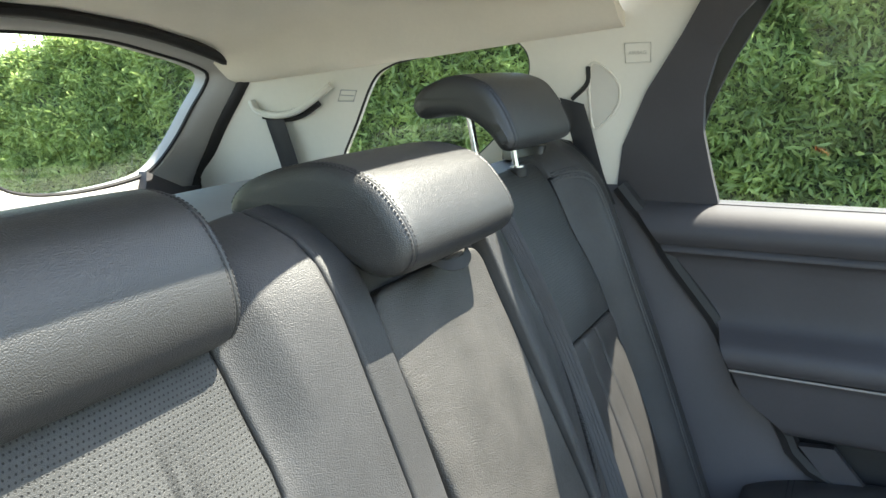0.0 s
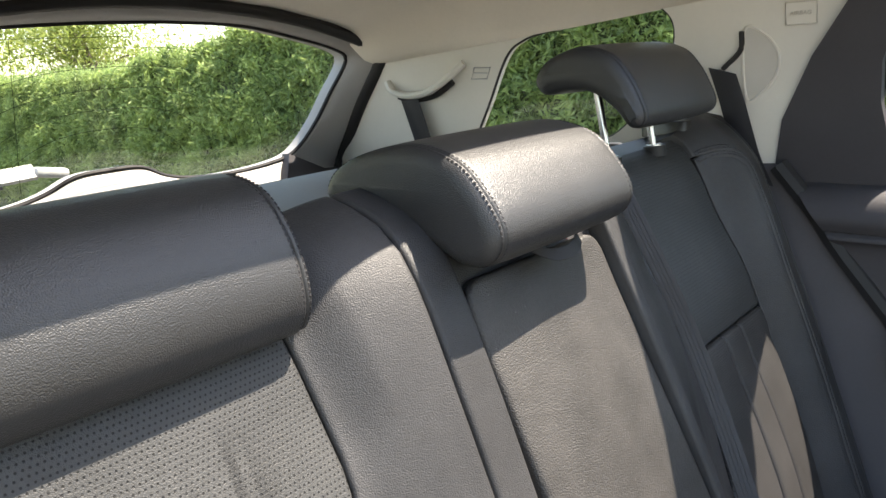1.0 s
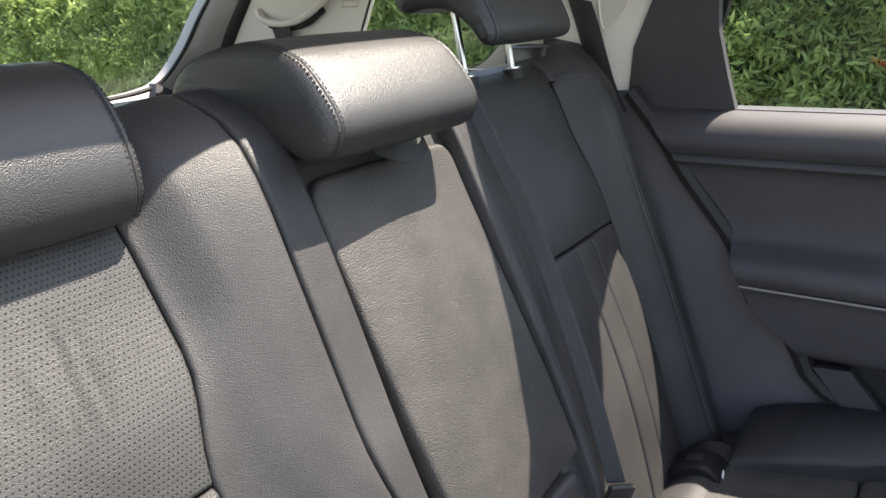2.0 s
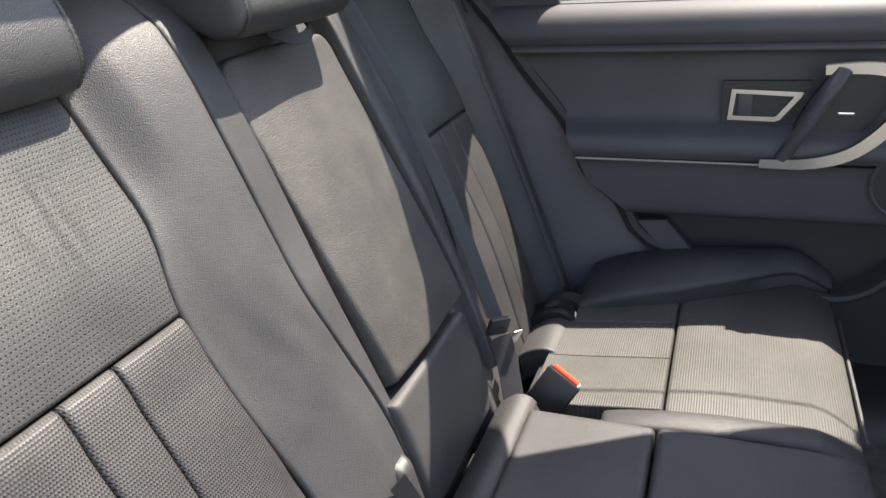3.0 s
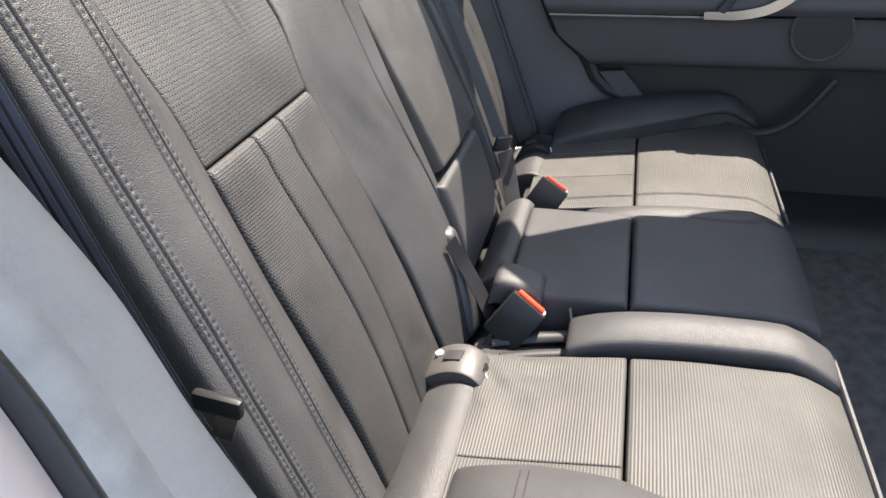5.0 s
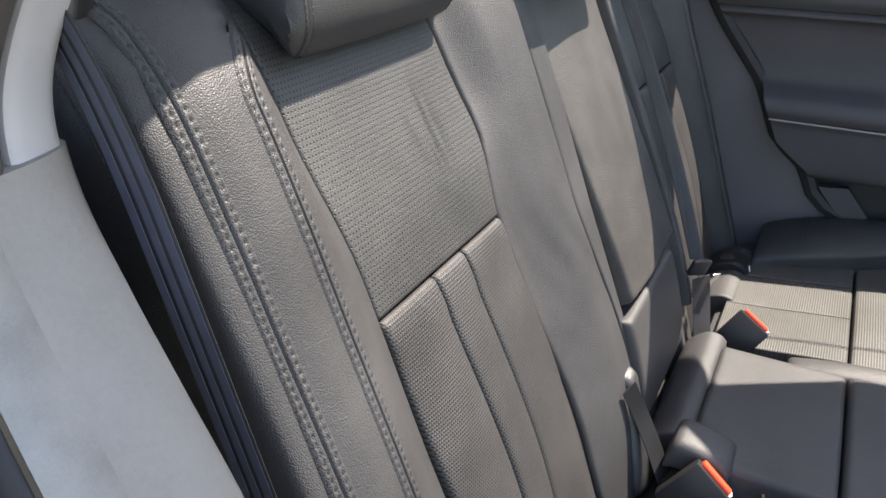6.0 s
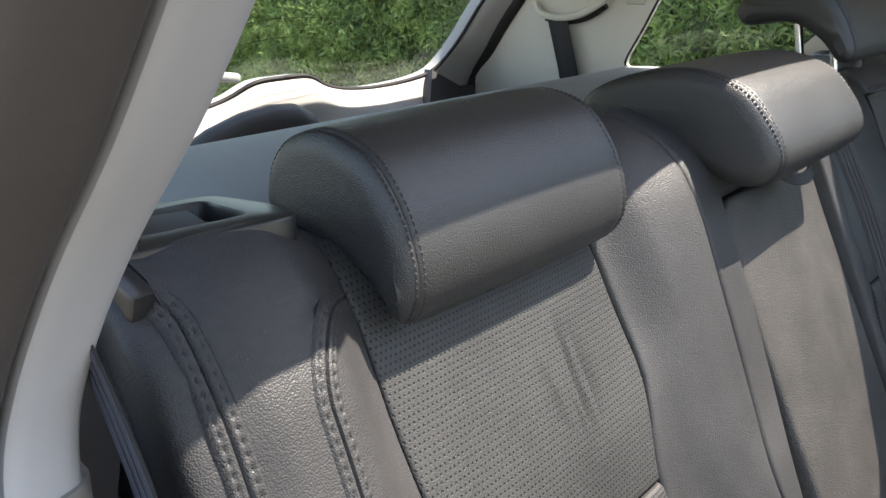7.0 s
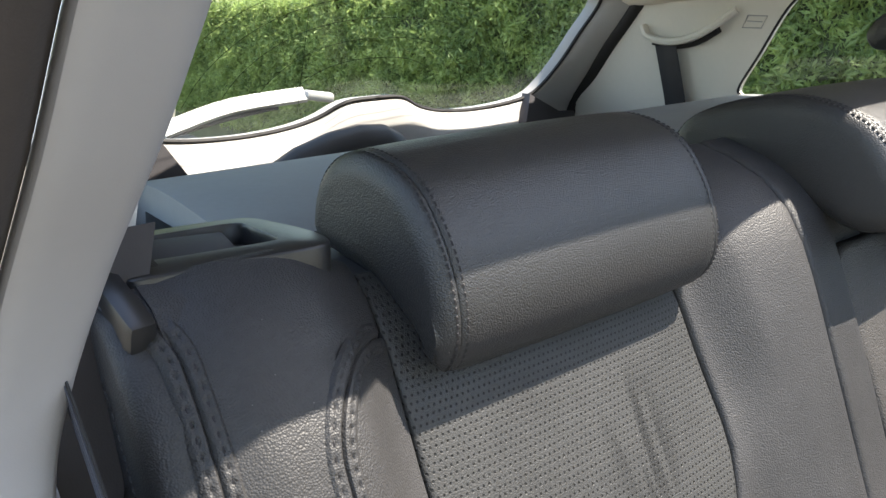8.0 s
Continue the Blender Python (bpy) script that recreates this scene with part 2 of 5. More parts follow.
def part(name, geo, mat, parent=None, label="", angle=40, flat=False):
    me = bpy.data.meshes.new(name)
    me.from_pydata([tuple(map(float, v)) for v in geo[0]], [], [tuple(map(int, f)) for f in geo[1]])
    if not flat:
        me.polygons.foreach_set("use_smooth", [True] * len(me.polygons))
        me.set_sharp_from_angle(angle=radians(angle))
    me.materials.append(mat)
    ob = new(name, me)
    if parent is not None:
        ob.parent = parent
        ob.matrix_parent_inverse = PLACE.get(parent, Matrix()).inverted()
    return tagged(ob, label)


def alone(name, geo, mat, label, category, kind="", angle=40):
    return tagged(part(name, geo, mat, None, label, angle), "", category, "", kind)


def cat(*geos):
    vs, fs, k = [], [], 0
    for v, f in geos:
        vs += list(v)
        fs += [tuple(i + k for i in q) for q in f]
        k += len(v)
    return vs, fs


def curve(points, n):
    """n points on a smooth line through the given points."""
    p = np.array(points, float)
    p = np.vstack([2 * p[0] - p[1], p, 2 * p[-1] - p[-2]])
    seg = len(p) - 3
    out = []
    for s in np.linspace(0, seg, n):
        i = min(int(s), seg - 1)
        t = s - i
        a, b, c, d = p[i:i + 4]
        out.append(0.5 * (2 * b + (c - a) * t + (2 * a - 5 * b + 4 * c - d) * t * t + (3 * b - a - 3 * c + d) * t ** 3))
    return np.array(out)


def closed_curve(points, n):
    p = np.array(points, float)
    k = len(p)
    out = []
    for s in np.linspace(0, k, n, endpoint=False):
        i = int(s)
        t = s - i
        a, b, c, d = (p[(i + j - 1) % k] for j in range(4))
        out.append(0.5 * (2 * b + (c - a) * t + (2 * a - 5 * b + 4 * c - d) * t * t + (3 * b - a - 3 * c + d) * t ** 3))
    return np.array(out)


def steps(length, r, n):
    """Parameters from 0 to 1, closer together near both ends."""
    e = [0, 0.12 * r, 0.35 * r, 0.65 * r, r, 1.7 * r]
    e = [a / length for a in e if a < 0.45 * length]
    return np.array(sorted(set(e + [1 - a for a in e] + list(np.linspace(e[-1], 1 - e[-1], n)))))


def pad(P, nu, nv, r=0.008, depth=0.02, puff=0.0):
    """A padded sheet over the surface P(u, v), rounded at its edges, with side walls and a closed back."""
    mid = np.linspace(0, 1, 25)
    lu = np.linalg.norm(np.diff(np.array([P(a, 0.5) for a in mid]), axis=0), axis=1).sum()
    lv = np.linalg.norm(np.diff(np.array([P(0.5, a) for a in mid]), axis=0), axis=1).sum()
    us, vs = steps(lu, r, nu), steps(lv, r, nv)
    pts, e = np.zeros((len(us), len(vs), 3)), 1e-3
    for i, u in enumerate(us):
        for j, v in enumerate(vs):
            a, b = np.clip(u, e, 1 - e), np.clip(v, e, 1 - e)
            nrm = np.cross(np.array(P(a + e, b)) - P(a - e, b), np.array(P(a, b + e)) - P(a, b - e))
            nrm /= np.linalg.norm(nrm) + 1e-12
            du, dv = min(u, 1 - u) * lu, min(v, 1 - v) * lv
            h = 0.0
            for d in (du, dv):
                q = 1 - min(d / r, 1)
                h -= r * (1 - math.sqrt(max(0, 1 - q * q)))
            h = max(h, -1.25 * r) + puff * math.sqrt(max(0, 16 * u * (1 - u) * v * (1 - v)))
            pts[i, j] = np.array(P(u, v)) + nrm * h
    nI, nJ = len(us), len(vs)
    verts = [tuple(p) for p in pts.reshape(-1, 3)]
    faces = [(i * nJ + j, (i + 1) * nJ + j, (i + 1) * nJ + j + 1, i * nJ + j + 1) for i in range(nI - 1) for j in range(nJ - 1)]
    loop = [(i, 0) for i in range(nI)] + [(nI - 1, j) for j in range(1, nJ)] + [(i, nJ - 1) for i in range(nI - 2, -1, -1)] + [(0, j) for j in range(nJ - 2, 0, -1)]
    c = np.array(P(0.5, 0.5))
    nrm = np.cross(np.array(P(0.51, 0.5)) - P(0.49, 0.5), np.array(P(0.5, 0.51)) - P(0.5, 0.49))
    nrm /= np.linalg.norm(nrm) + 1e-12
    base = len(verts)
    verts += [tuple(pts[i, j] - nrm * depth) for i, j in loop]
    k = len(loop)
    for a in range(k):
        b = (a + 1) % k
        ia, ib = loop[a][0] * nJ + loop[a][1], loop[b][0] * nJ + loop[b][1]
        faces.append((ib, ia, base + a, base + b))
    faces.append(tuple(base + a for a in reversed(range(k))))
    return verts, faces


def loft(loops, caps=True, closed=True):
    """A skin over loops of equal length."""
    n = len(loops[0])
    verts = [tuple(p) for lp in loops for p in lp]
    faces = []
    for a in range(len(loops) - 1):
        for i in range(n if closed else n - 1):
            j = (i + 1) % n
            faces.append((a * n + i, a * n + j, (a + 1) * n + j, (a + 1) * n + i))
    if caps and closed:
        faces.append(tuple(reversed(range(n))))
        faces.append(tuple((len(loops) - 1) * n + i for i in range(n)))
    return verts, faces


def tube(path, r, n=8, flat=1.0):
    path = np.array(path, float)
    loops, up = [], np.array((0.0, 0.0, 1.0))
    for i, p in enumerate(path):
        d = path[min(i + 1, len(path) - 1)] - path[max(i - 1, 0)]
        d /= np.linalg.norm(d)
        s = np.cross(d, up)
        if np.linalg.norm(s) < 0.05:
            s = np.cross(d, (1.0, 0, 0))
        s /= np.linalg.norm(s)
        w = np.cross(s, d)
        rr = r[i] if hasattr(r, "__len__") else r
        loops.append([p + rr * (math.cos(a) * s + flat * math.sin(a) * w) for a in np.linspace(0, 2 * math.pi, n, endpoint=False)])
    return loft(loops)


def ribbon(path, side, thick, normal=None):
    """A strap along path, from -side to +side (a vector, or one for each point), that thick."""
    path = np.array(path, float)
    sd = np.array(side, float)
    if sd.ndim == 1:
        sd = np.repeat(sd[None], len(path), 0)
    loops = []
    for i, p in enumerate(path):
        d = path[min(i + 1, len(path) - 1)] - path[max(i - 1, 0)]
        nn = np.cross(d, sd[i])
        nn = nn / np.linalg.norm(nn) * thick / 2
        s = sd[i]
        loops.append([p - s - 0.2 * nn, p - 0.96 * s + nn, p + 0.96 * s + nn, p + s + 0.2 * nn, p + s - 0.2 * nn, p + 0.96 * s - nn, p - 0.96 * s - nn])
    return loft(loops)


def block(centre, size, bevel=0.004, turn=None, seg=2):
    """A box with rounded edges. turn: a rotation in degrees round x, y and z."""
    bm = bmesh.new()
    bmesh.ops.create_cube(bm, size=1)
    for v in bm.verts:
        v.co = Vector((v.co.x * size[0], v.co.y * size[1], v.co.z * size[2]))
    bmesh.ops.bevel(bm, geom=list(bm.edges), offset=min(bevel, min(size) * 0.45), segments=seg, affect="EDGES", profile=0.5)
    m = pose(*centre, *(turn or (0, 0, 0)))
    bm.verts.ensure_lookup_table()
    out = [tuple(m @ v.co) for v in bm.verts], [tuple(v.index for v in f.verts) for f in bm.faces]
    bm.free()
    return out


def sheet(outer, holes, to3, thick, rnd=None):
    """A flat board with holes: outlines in two coordinates, laid into space by to3(a, b), that thick along a vector."""
    loops = [list(map(tuple, outer))] + [list(map(tuple, h)) for h in holes]
    flat2 = [p for lp in loops for p in lp]
    tris = tessellate_polygon([[Vector((a, b, 0)) for a, b in lp] for lp in loops])
    n = len(flat2)
    th = np.array(thick, float)
    top = [np.array(to3(a, b), float) for a, b in flat2]
    verts = top + [p + th for p in top]
    faces = []
    for t in tris:
        a, b, c = t
        area = (flat2[b][0] - flat2[a][0]) * (flat2[c][1] - flat2[a][1]) - (flat2[c][0] - flat2[a][0]) * (flat2[b][1] - flat2[a][1])
        t = (a, b, c) if area > 0 else (a, c, b)
        faces.append(t)
        faces.append(tuple(n + i for i in reversed(t)))
    k = 0
    for lp in loops:
        m = len(lp)
        for i in range(m):
            j = (i + 1) % m
            faces.append((k + i, k + j, n + k + j, n + k + i))
        k += m
    return verts, faces


def stitches(path, out, pitch=0.0052, length=0.0036, r=0.0006):
    """Short raised threads along a line; out: the way off the surface."""
    path = np.array(path, float)
    seg = np.linalg.norm(np.diff(path, axis=0), axis=1)
    s = np.concatenate([[0], np.cumsum(seg)])
    at = lambda d: np.array([np.interp(d, s, path[:, k]) for k in range(3)])
    o = np.array(out, float)
    o /= np.linalg.norm(o)
    geos = []
    for d in np.arange(0, s[-1] - length, pitch):
        a, b = at(d), at(d + length)
        side = np.cross(b - a, o)
        side = side / (np.linalg.norm(side) + 1e-9) * r
        v = [a - side, a + side, b + side, b - side, 0.6 * a + 0.4 * b + o * r * 0.8, 0.4 * a + 0.6 * b + o * r * 0.8]
        geos.append((v, [(0, 1, 4), (1, 2, 5, 4), (2, 3, 5), (3, 0, 4, 5)]))
    return cat(*geos)

# ---- ground, hedge, trees ----
alone("ground", sheet([(-60, -60), (60, -60), (60, 60), (-60, 60)], [], lambda a, b: (a, b, 0), (0, 0, -0.2)), SOIL,
      "grey brown gravel and soil ground round the car", "ground", "structure")


def leaves(points, size, rng, droop=0.3):
    """One small folded leaf at every point."""
    n = len(points)
    d = rng.normal(size=(n, 3))
    d[:, 2] -= droop
    d /= np.linalg.norm(d, axis=1)[:, None]
    s = np.cross(d, rng.normal(size=(n, 3)))
    s /= np.linalg.norm(s, axis=1)[:, None]
    up = np.cross(d, s)
    ln = (size * rng.uniform(0.55, 1.5, n))[:, None]
    v = np.stack([points, points + d * ln * 0.5 + s * ln * 0.15 + up * ln * 0.06, points + d * ln, points + d * ln * 0.5 - s * ln * 0.15 + up * ln * 0.06], 1)
    k = np.arange(n)[:, None] * 4
    return v.reshape(-1, 3), np.vstack([k + [0, 1, 2], k + [0, 2, 3]])


def hedge_front(y, z):
    return 2.45 + 0.30 * z + 0.10 * noise.noise((0, y * 1.1, z * 1.3)) + 0.07 * noise.noise((3, y * 3.1, z * 5.0)) + 0.09 * noise.noise((5, y * 5.5, z * 12.0))


def hedge_top(y):
    return max(1.66, 2.12 - 0.13 * max(0, y - 3.6)) + 0.10 * noise.noise((7, y * 1.3, 0)) + 0.05 * noise.noise((9, y * 4.0, 0))


def hedge():
    rng = np.random.default_rng(4)
    ob = thing("hedge", (3.3, 2.5, 0), "tall clipped green hedge with dense small leaves beside the car", "hedge")
    ys = np.linspace(-5, 10.5, 90)
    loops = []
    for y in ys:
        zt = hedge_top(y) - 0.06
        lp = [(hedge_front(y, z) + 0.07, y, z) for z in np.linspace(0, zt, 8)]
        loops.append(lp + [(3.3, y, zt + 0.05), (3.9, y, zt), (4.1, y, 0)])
    # Solid hull; its dark colour stands for the shade between the leaves.
    part("shade_hull", loft(loops), HEDGE_SHADE, ob)
    p = []
    for _ in range(210000):
        y = rng.uniform(-2.5, 10.3)
        zt = hedge_top(y)
        z = zt * (1 - rng.uniform(0, 0.82) ** 1.0)
        p.append((hedge_front(y, z) + 0.05 - abs(rng.normal(0, 0.045)), y, z + rng.normal(0, 0.03)))
    for _ in range(14000):
        y = rng.uniform(-2.5, 10.3)
        p.append((rng.uniform(3.0, 3.9), y, hedge_top(y) + rng.normal(0.0, 0.05)))
    tagged(part("leaves", leaves(np.array(p), 0.052, rng), LEAF, ob, flat=True), kind="stuff")


def tree(x, y, height, spread, seed, count):
    rng = np.random.default_rng(seed)
    ob = thing("tree", (x, y, 0), "tall leafy tree with yellow-green foliage beyond the hedge", "tree", "trees beyond the hedge")
    trunk = curve([(x, y, 0), (x + 0.1, y, height * 0.35), (x - 0.1, y + 0.1, height * 0.65), (x, y, height * 0.95)], 14)
    limbs = [tube(trunk, np.linspace(0.16, 0.03, 14), 10)]
    tips = []
    for k in range(16):
        a, h = rng.uniform(0, 6.28), rng.uniform(0.25, 0.9)
        b = np.array([np.interp(h, np.linspace(0, 1, 14), trunk[:, i]) for i in range(3)])
        e = b + np.array((math.cos(a), math.sin(a), rng.uniform(0.2, 0.8))) * spread * (1.15 - h) * rng.uniform(0.5, 1)
        limbs.append(tube(curve([b, (b + e) / 2 + (0, 0, 0.15), e], 6), np.linspace(0.05, 0.012, 6), 6))
        tips += [e, (b + 2 * e) / 3]
    part("trunk", cat(*limbs), TRUNK, ob)
    c = np.array(tips)[rng.integers(0, len(tips), count)]
    p = c + rng.normal(size=(count, 3)) * spread * 0.2
    tagged(part("crown", leaves(p, 0.16, rng), TREE_LEAF, ob, flat=True), kind="stuff")


hedge()
for k, (x, y, h, sp) in enumerate([(2.5, 16, 7.0, 2.6), (-0.5, 19, 8.0, 3.0), (5.5, 19, 4.2, 2.4), (-4.5, 17, 7.0, 3.0), (9.5, 22, 4.2, 2.6), (1.0, 25, 9.0, 3.2)]):
    tree(x, y, h, sp, 20 + k, 9000)

# ---- car shell ----
def far_x(y, z):
    """The inner face of the car's side, leaning in towards the roof and narrowing to the rear."""
    return 0.855 - 0.14 * y - 0.25 * (z - 1.2)


def roof_z(x, y):
    """Headlining: a flat dome, drawn down at the sides to the pillar trims and at the rear to the tailgate's frame."""
    dome = 1.755 - 0.02 * max(0, y) ** 2 - 0.055 * (abs(x) / 0.75) ** 3 * (1 + max(0, y))
    rear = float(np.interp(abs(x), [0, 0.13, 0.31, 0.46, 0.585, 0.632, 0.66], [1.722, 1.718, 1.698, 1.667, 1.627, 1.587, 1.56]))
    k = float(smooth(y, 0.60, 0.93))
    z = dome + (rear - dome) * k
    edge = float(np.interp(y, [-0.14, 0.23, 0.58, 0.91], [1.676, 1.638, 1.602, 1.572]))
    side = 0.846 - 0.14 * y - 0.25 * (edge - 1.2)
    return z + (min(z, edge) - z) * float(smooth(abs(x), side - 0.13, side)) ** 1.4


# glazed roof; its two unseen openings are outlined to throw the sun patches
SUN_OPENING = [(-0.56, -0.28), (-0.63, -0.16), (-0.63, -0.044), (-0.505, -0.040), (-0.475, -0.016), (0.385, -0.016), (0.395, -0.10), (0.424, -0.175), (0.437, -0.25), (0.427, -0.35), (0.30, -0.52), (0.245, -0.61), (0.245, -1.15), (-0.56, -1.15)]
SUN_OPENING_FAR = [(0.455, -0.585), (0.60, -0.50), (0.7425, -0.42), (0.7425, -1.12), (0.71, -1.12), (0.632, -0.92), (0.576, -0.782)]
roof = alone("ceiling_front", sheet([(-0.95, -2.2), (0.745, -2.2), (0.745, 0.03), (-0.95, 0.03)], [SUN_OPENING, SUN_OPENING_FAR], lambda a, b: (a, b, 1.745), (0, 0, 0.006)),
             HEADLINING, "cream woven roof lining with glazed openings cut to shape the sunlight", "ceiling", "structure")
for hole in (SUN_OPENING, SUN_OPENING_FAR):
    g = part("pane", sheet(hole, [], lambda a, b: (a, b, 1.757), (0, 0, 0.003)), CLEAR, roof)
    g.visible_shadow = False
xs, ys = np.linspace(-0.755, 0.755, 49), np.linspace(0.012, 0.95, 22)
verts = [(x * (1 - 0.155 * max(0, y)), y, roof_z(x * (1 - 0.155 * max(0, y)), y)) for y in ys for x in xs]
verts += [(a, b, c + 0.03) for a, b, c in verts]
nx, ny, nn = len(xs), len(ys), len(xs) * len(ys)
faces = [(j * nx + i, (j + 1) * nx + i, (j + 1) * nx + i + 1, j * nx + i + 1) for j in range(ny - 1) for i in range(nx - 1)]
faces += [tuple(nn + q for q in reversed(f)) for f in faces]
rim = [i for i in range(nx)] + [j * nx + nx - 1 for j in range(1, ny)] + [(ny - 1) * nx + i for i in range(nx - 2, -1, -1)] + [j * nx for j in range(ny - 2, 0, -1)]
faces += [(rim[i], rim[(i + 1) % len(rim)], nn + rim[(i + 1) % len(rim)], nn + rim[i]) for i in range(len(rim))]
alone("ceiling", (verts, faces), HEADLINING, "cream woven headlining over the load space", "ceiling", "structure")

# far side: pillar trims round the quarter window
SIDE = [(-0.10, 1.60), (-0.03, 1.534), (0.025, 1.418), (0.039, 1.332), (0.04, 1.2), (1.30, 1.2), (1.175, 1.323), (1.045, 1.468), (0.945, 1.58),
        (0.92, 1.66), (0.55, 1.70), (0.2, 1.73), (-0.16, 1.75), (-0.17, 1.70)]
QUARTER = closed_curve([(0.70, 1.395), (0.655, 1.464), (0.590, 1.565), (0.540, 1.600), (0.464, 1.617), (0.27, 1.642), (0.225, 1.632),
                        (0.213, 1.585), (0.245, 1.50), (0.31, 1.43), (0.38, 1.380), (0.50, 1.364), (0.66, 1.362), (0.70, 1.372)], 64)
NEAR_SIDE = [(0.19 + 0.1 * (y + 0.10), z) if y < 0.15 else (y, z) for y, z in SIDE]
for sgn, nm in ((1, "left"), (-1, "right")):
    w = thing("wall_side_" + nm, (sgn * 0.75, 0.5, 1.2), "pale cream pillar trim round the rear quarter window", "wall", "", "structure")
    part("pillar_trim", sheet(SIDE if sgn > 0 else NEAR_SIDE, [QUARTER], lambda a, b: (sgn * far_x(a, b), a, b), (sgn * 0.022, 0, 0)), CREAM, w)
    if sgn < 0:
        part("belt_surround", sheet([(0.17, 1.2), (0.46, 1.2), (0.42, 1.36), (0.34, 1.40), (0.17, 1.46)], [], lambda a, b: (-far_x(a, b) + 0.006, a, b), (-0.06, 0, 0)), CHARCOAL, w, "dark brown grey lower trim")
    q = thing("window_quarter_" + nm, (sgn * 0.77, 0.45, 1.33), "rear quarter window of tinted glass with a black seal", "window", "", "structure")
    g = part("pane", sheet(QUARTER, [], lambda a, b: (sgn * (far_x(a, b) + 0.012), a, b), (sgn * 0.004, 0, 0)), GLASS, q)
    g.visible_shadow = False
    lp = [(sgn * (far_x(a, b) + 0.004), a, b) for a, b in QUARTER]
    part("window_seal", tube(lp + lp[:2], 0.004, 6), RUBBER, q)

# rear window and tailgate
def rear_y(z):
    return 1.962 - 0.6 * z


RIGHT = [(0.0, 1.392), (0.07, 1.388), (0.13, 1.36), (0.2, 1.343), (0.3, 1.336), (0.42, 1.343), (0.495, 1.364), (0.54, 1.43), (0.565, 1.51), (0.586, 1.585),
         (0.53, 1.615), (0.393, 1.645), (0.255, 1.669), (0.1, 1.677), (0.0, 1.678)]
REAR = closed_curve(RIGHT + [(-x, z) for x, z in reversed(RIGHT[1:-1])], 112)
EDGE = [(0.0, 1.09, 1.22), (0.12, 1.09, 1.22), (0.22, 1.09, 1.22), (0.34, 1.09, 1.22), (0.48, 1.10, 1.225), (0.60, 1.14, 1.24), (0.665, 1.165, 1.32), (0.652, 1.09, 1.40),
        (0.642, 1.025, 1.475), (0.632, 0.93, 1.578), (0.585, 0.92, 1.618), (0.46, 0.918, 1.658), (0.31, 0.915, 1.689), (0.13, 0.912, 1.709), (0.0, 0.91, 1.713)]
RIM = closed_curve(EDGE + [(-x, y, z) for x, y, z in reversed(EDGE[1:-1])], 112)
tg = thing("tailgate", (0, 1.2, 1.1), "tailgate with pale trim and a wide tinted rear window", "tailgate", "", "structure")
loops = []
for t, sink in ((0.0, 0.045), (0.02, 0.004), (0.07, -0.004), (0.3, -0.008), (0.6, -0.006), (0.9, 0.0), (1.0, 0.012), (1.0, 0.06)):
    loops.append([(x + (p[0] - x) * t, rear_y(z) + (p[1] - rear_y(z)) * t + sink, z + (p[2] - z) * t) for (x, z), p in zip(REAR, RIM)])
part("window_surround", loft(loops, caps=False), FRAME_WHITE, tg, "pale cream plastic window surround")
g = part("pane", sheet(REAR, [], lambda a, b: (a, rear_y(b) + 0.045, b), (0, 0.004, 0.002)), GLASS, tg, "lightly tinted rear window")
g.visible_shadow = False
lp = [(a, rear_y(b) + 0.002, b) for a, b in REAR]
part("window_seal", tube(lp + lp[:2], 0.005, 6), RUBBER, tg)
lp = [(x, y + 0.004, z) for x, y, z in RIM if z > 1.22]
k = max(range(len(lp)), key=lambda i: abs(lp[i][0] - lp[i - 1][0]))
part("tailgate_seal", tube(lp[k:] + lp[:k], 0.019, 10, 0.8), RUBBER, tg, "black rubber tailgate seal")
part("lower_trim", sheet([(-0.66, 0.5), (0.66, 0.5), (0.66, 1.23), (-0.66, 1.23)], [], lambda a, b: (a, 1.215, b), (0, 0.05, 0)), BLACK, tg)
for sg in (1, -1):
    path = [(sg * 0.47, rear_y(1.36) - 0.013, 1.362), (sg * 0.60, rear_y(1.31) - 0.02, 1.305), (sg * 0.655, 1.15, 1.30), (sg * 0.64, 1.12, 1.20), (sg * 0.39, 1.075, 1.21)]
    part("corner_trim", cat(*[(
        [path[0], path[1], path[2], path[3], path[4]] + [(x, y + 0.03, z) for x, y, z in path],
        [(0, 1, 2, 3, 4), (9, 8, 7, 6, 5)] + [(i, (i + 1) % 5, 5 + (i + 1) % 5, 5 + i) for i in range(5)])]), CHARCOAL, tg, "dark grey corner trim")
bulge = [[(x, 1.085 - 0.06 * math.cos(a), 1.20 + h * math.sin(a)) for a in np.linspace(0, math.pi, 12)] for x, h in
         [(-0.36, 0.03), (-0.30, 0.075), (-0.22, 0.115), (-0.14, 0.138), (-0.07, 0.147), (-0.01, 0.142), (0.03, 0.12), (0.055, 0.08), (0.07, 0.02)]]
# The black holds the concave shading seen under the window trim.
part("latch_cover", loft(bulge), BLACK, tg, "rounded latch cover, darkened as the shaded recess under the window")
wp = thing("rear_wiper", (-0.2, 1.3, 1.37), "pale grey rear wiper arm resting outside the rear window", "wiper")
part("arm", ribbon(curve([(-0.42, 1.255, 1.352), (-0.28, 1.26, 1.385), (-0.13, 1.26, 1.396), (-0.10, 1.26, 1.397)], 12), (0, 0.013, 0.013), 0.010), ALMOND, wp)
part("cap", block((-0.068, 1.258, 1.391), (0.07, 0.034, 0.022), 0.008, (0, 10, 0)), ALMOND, wp)
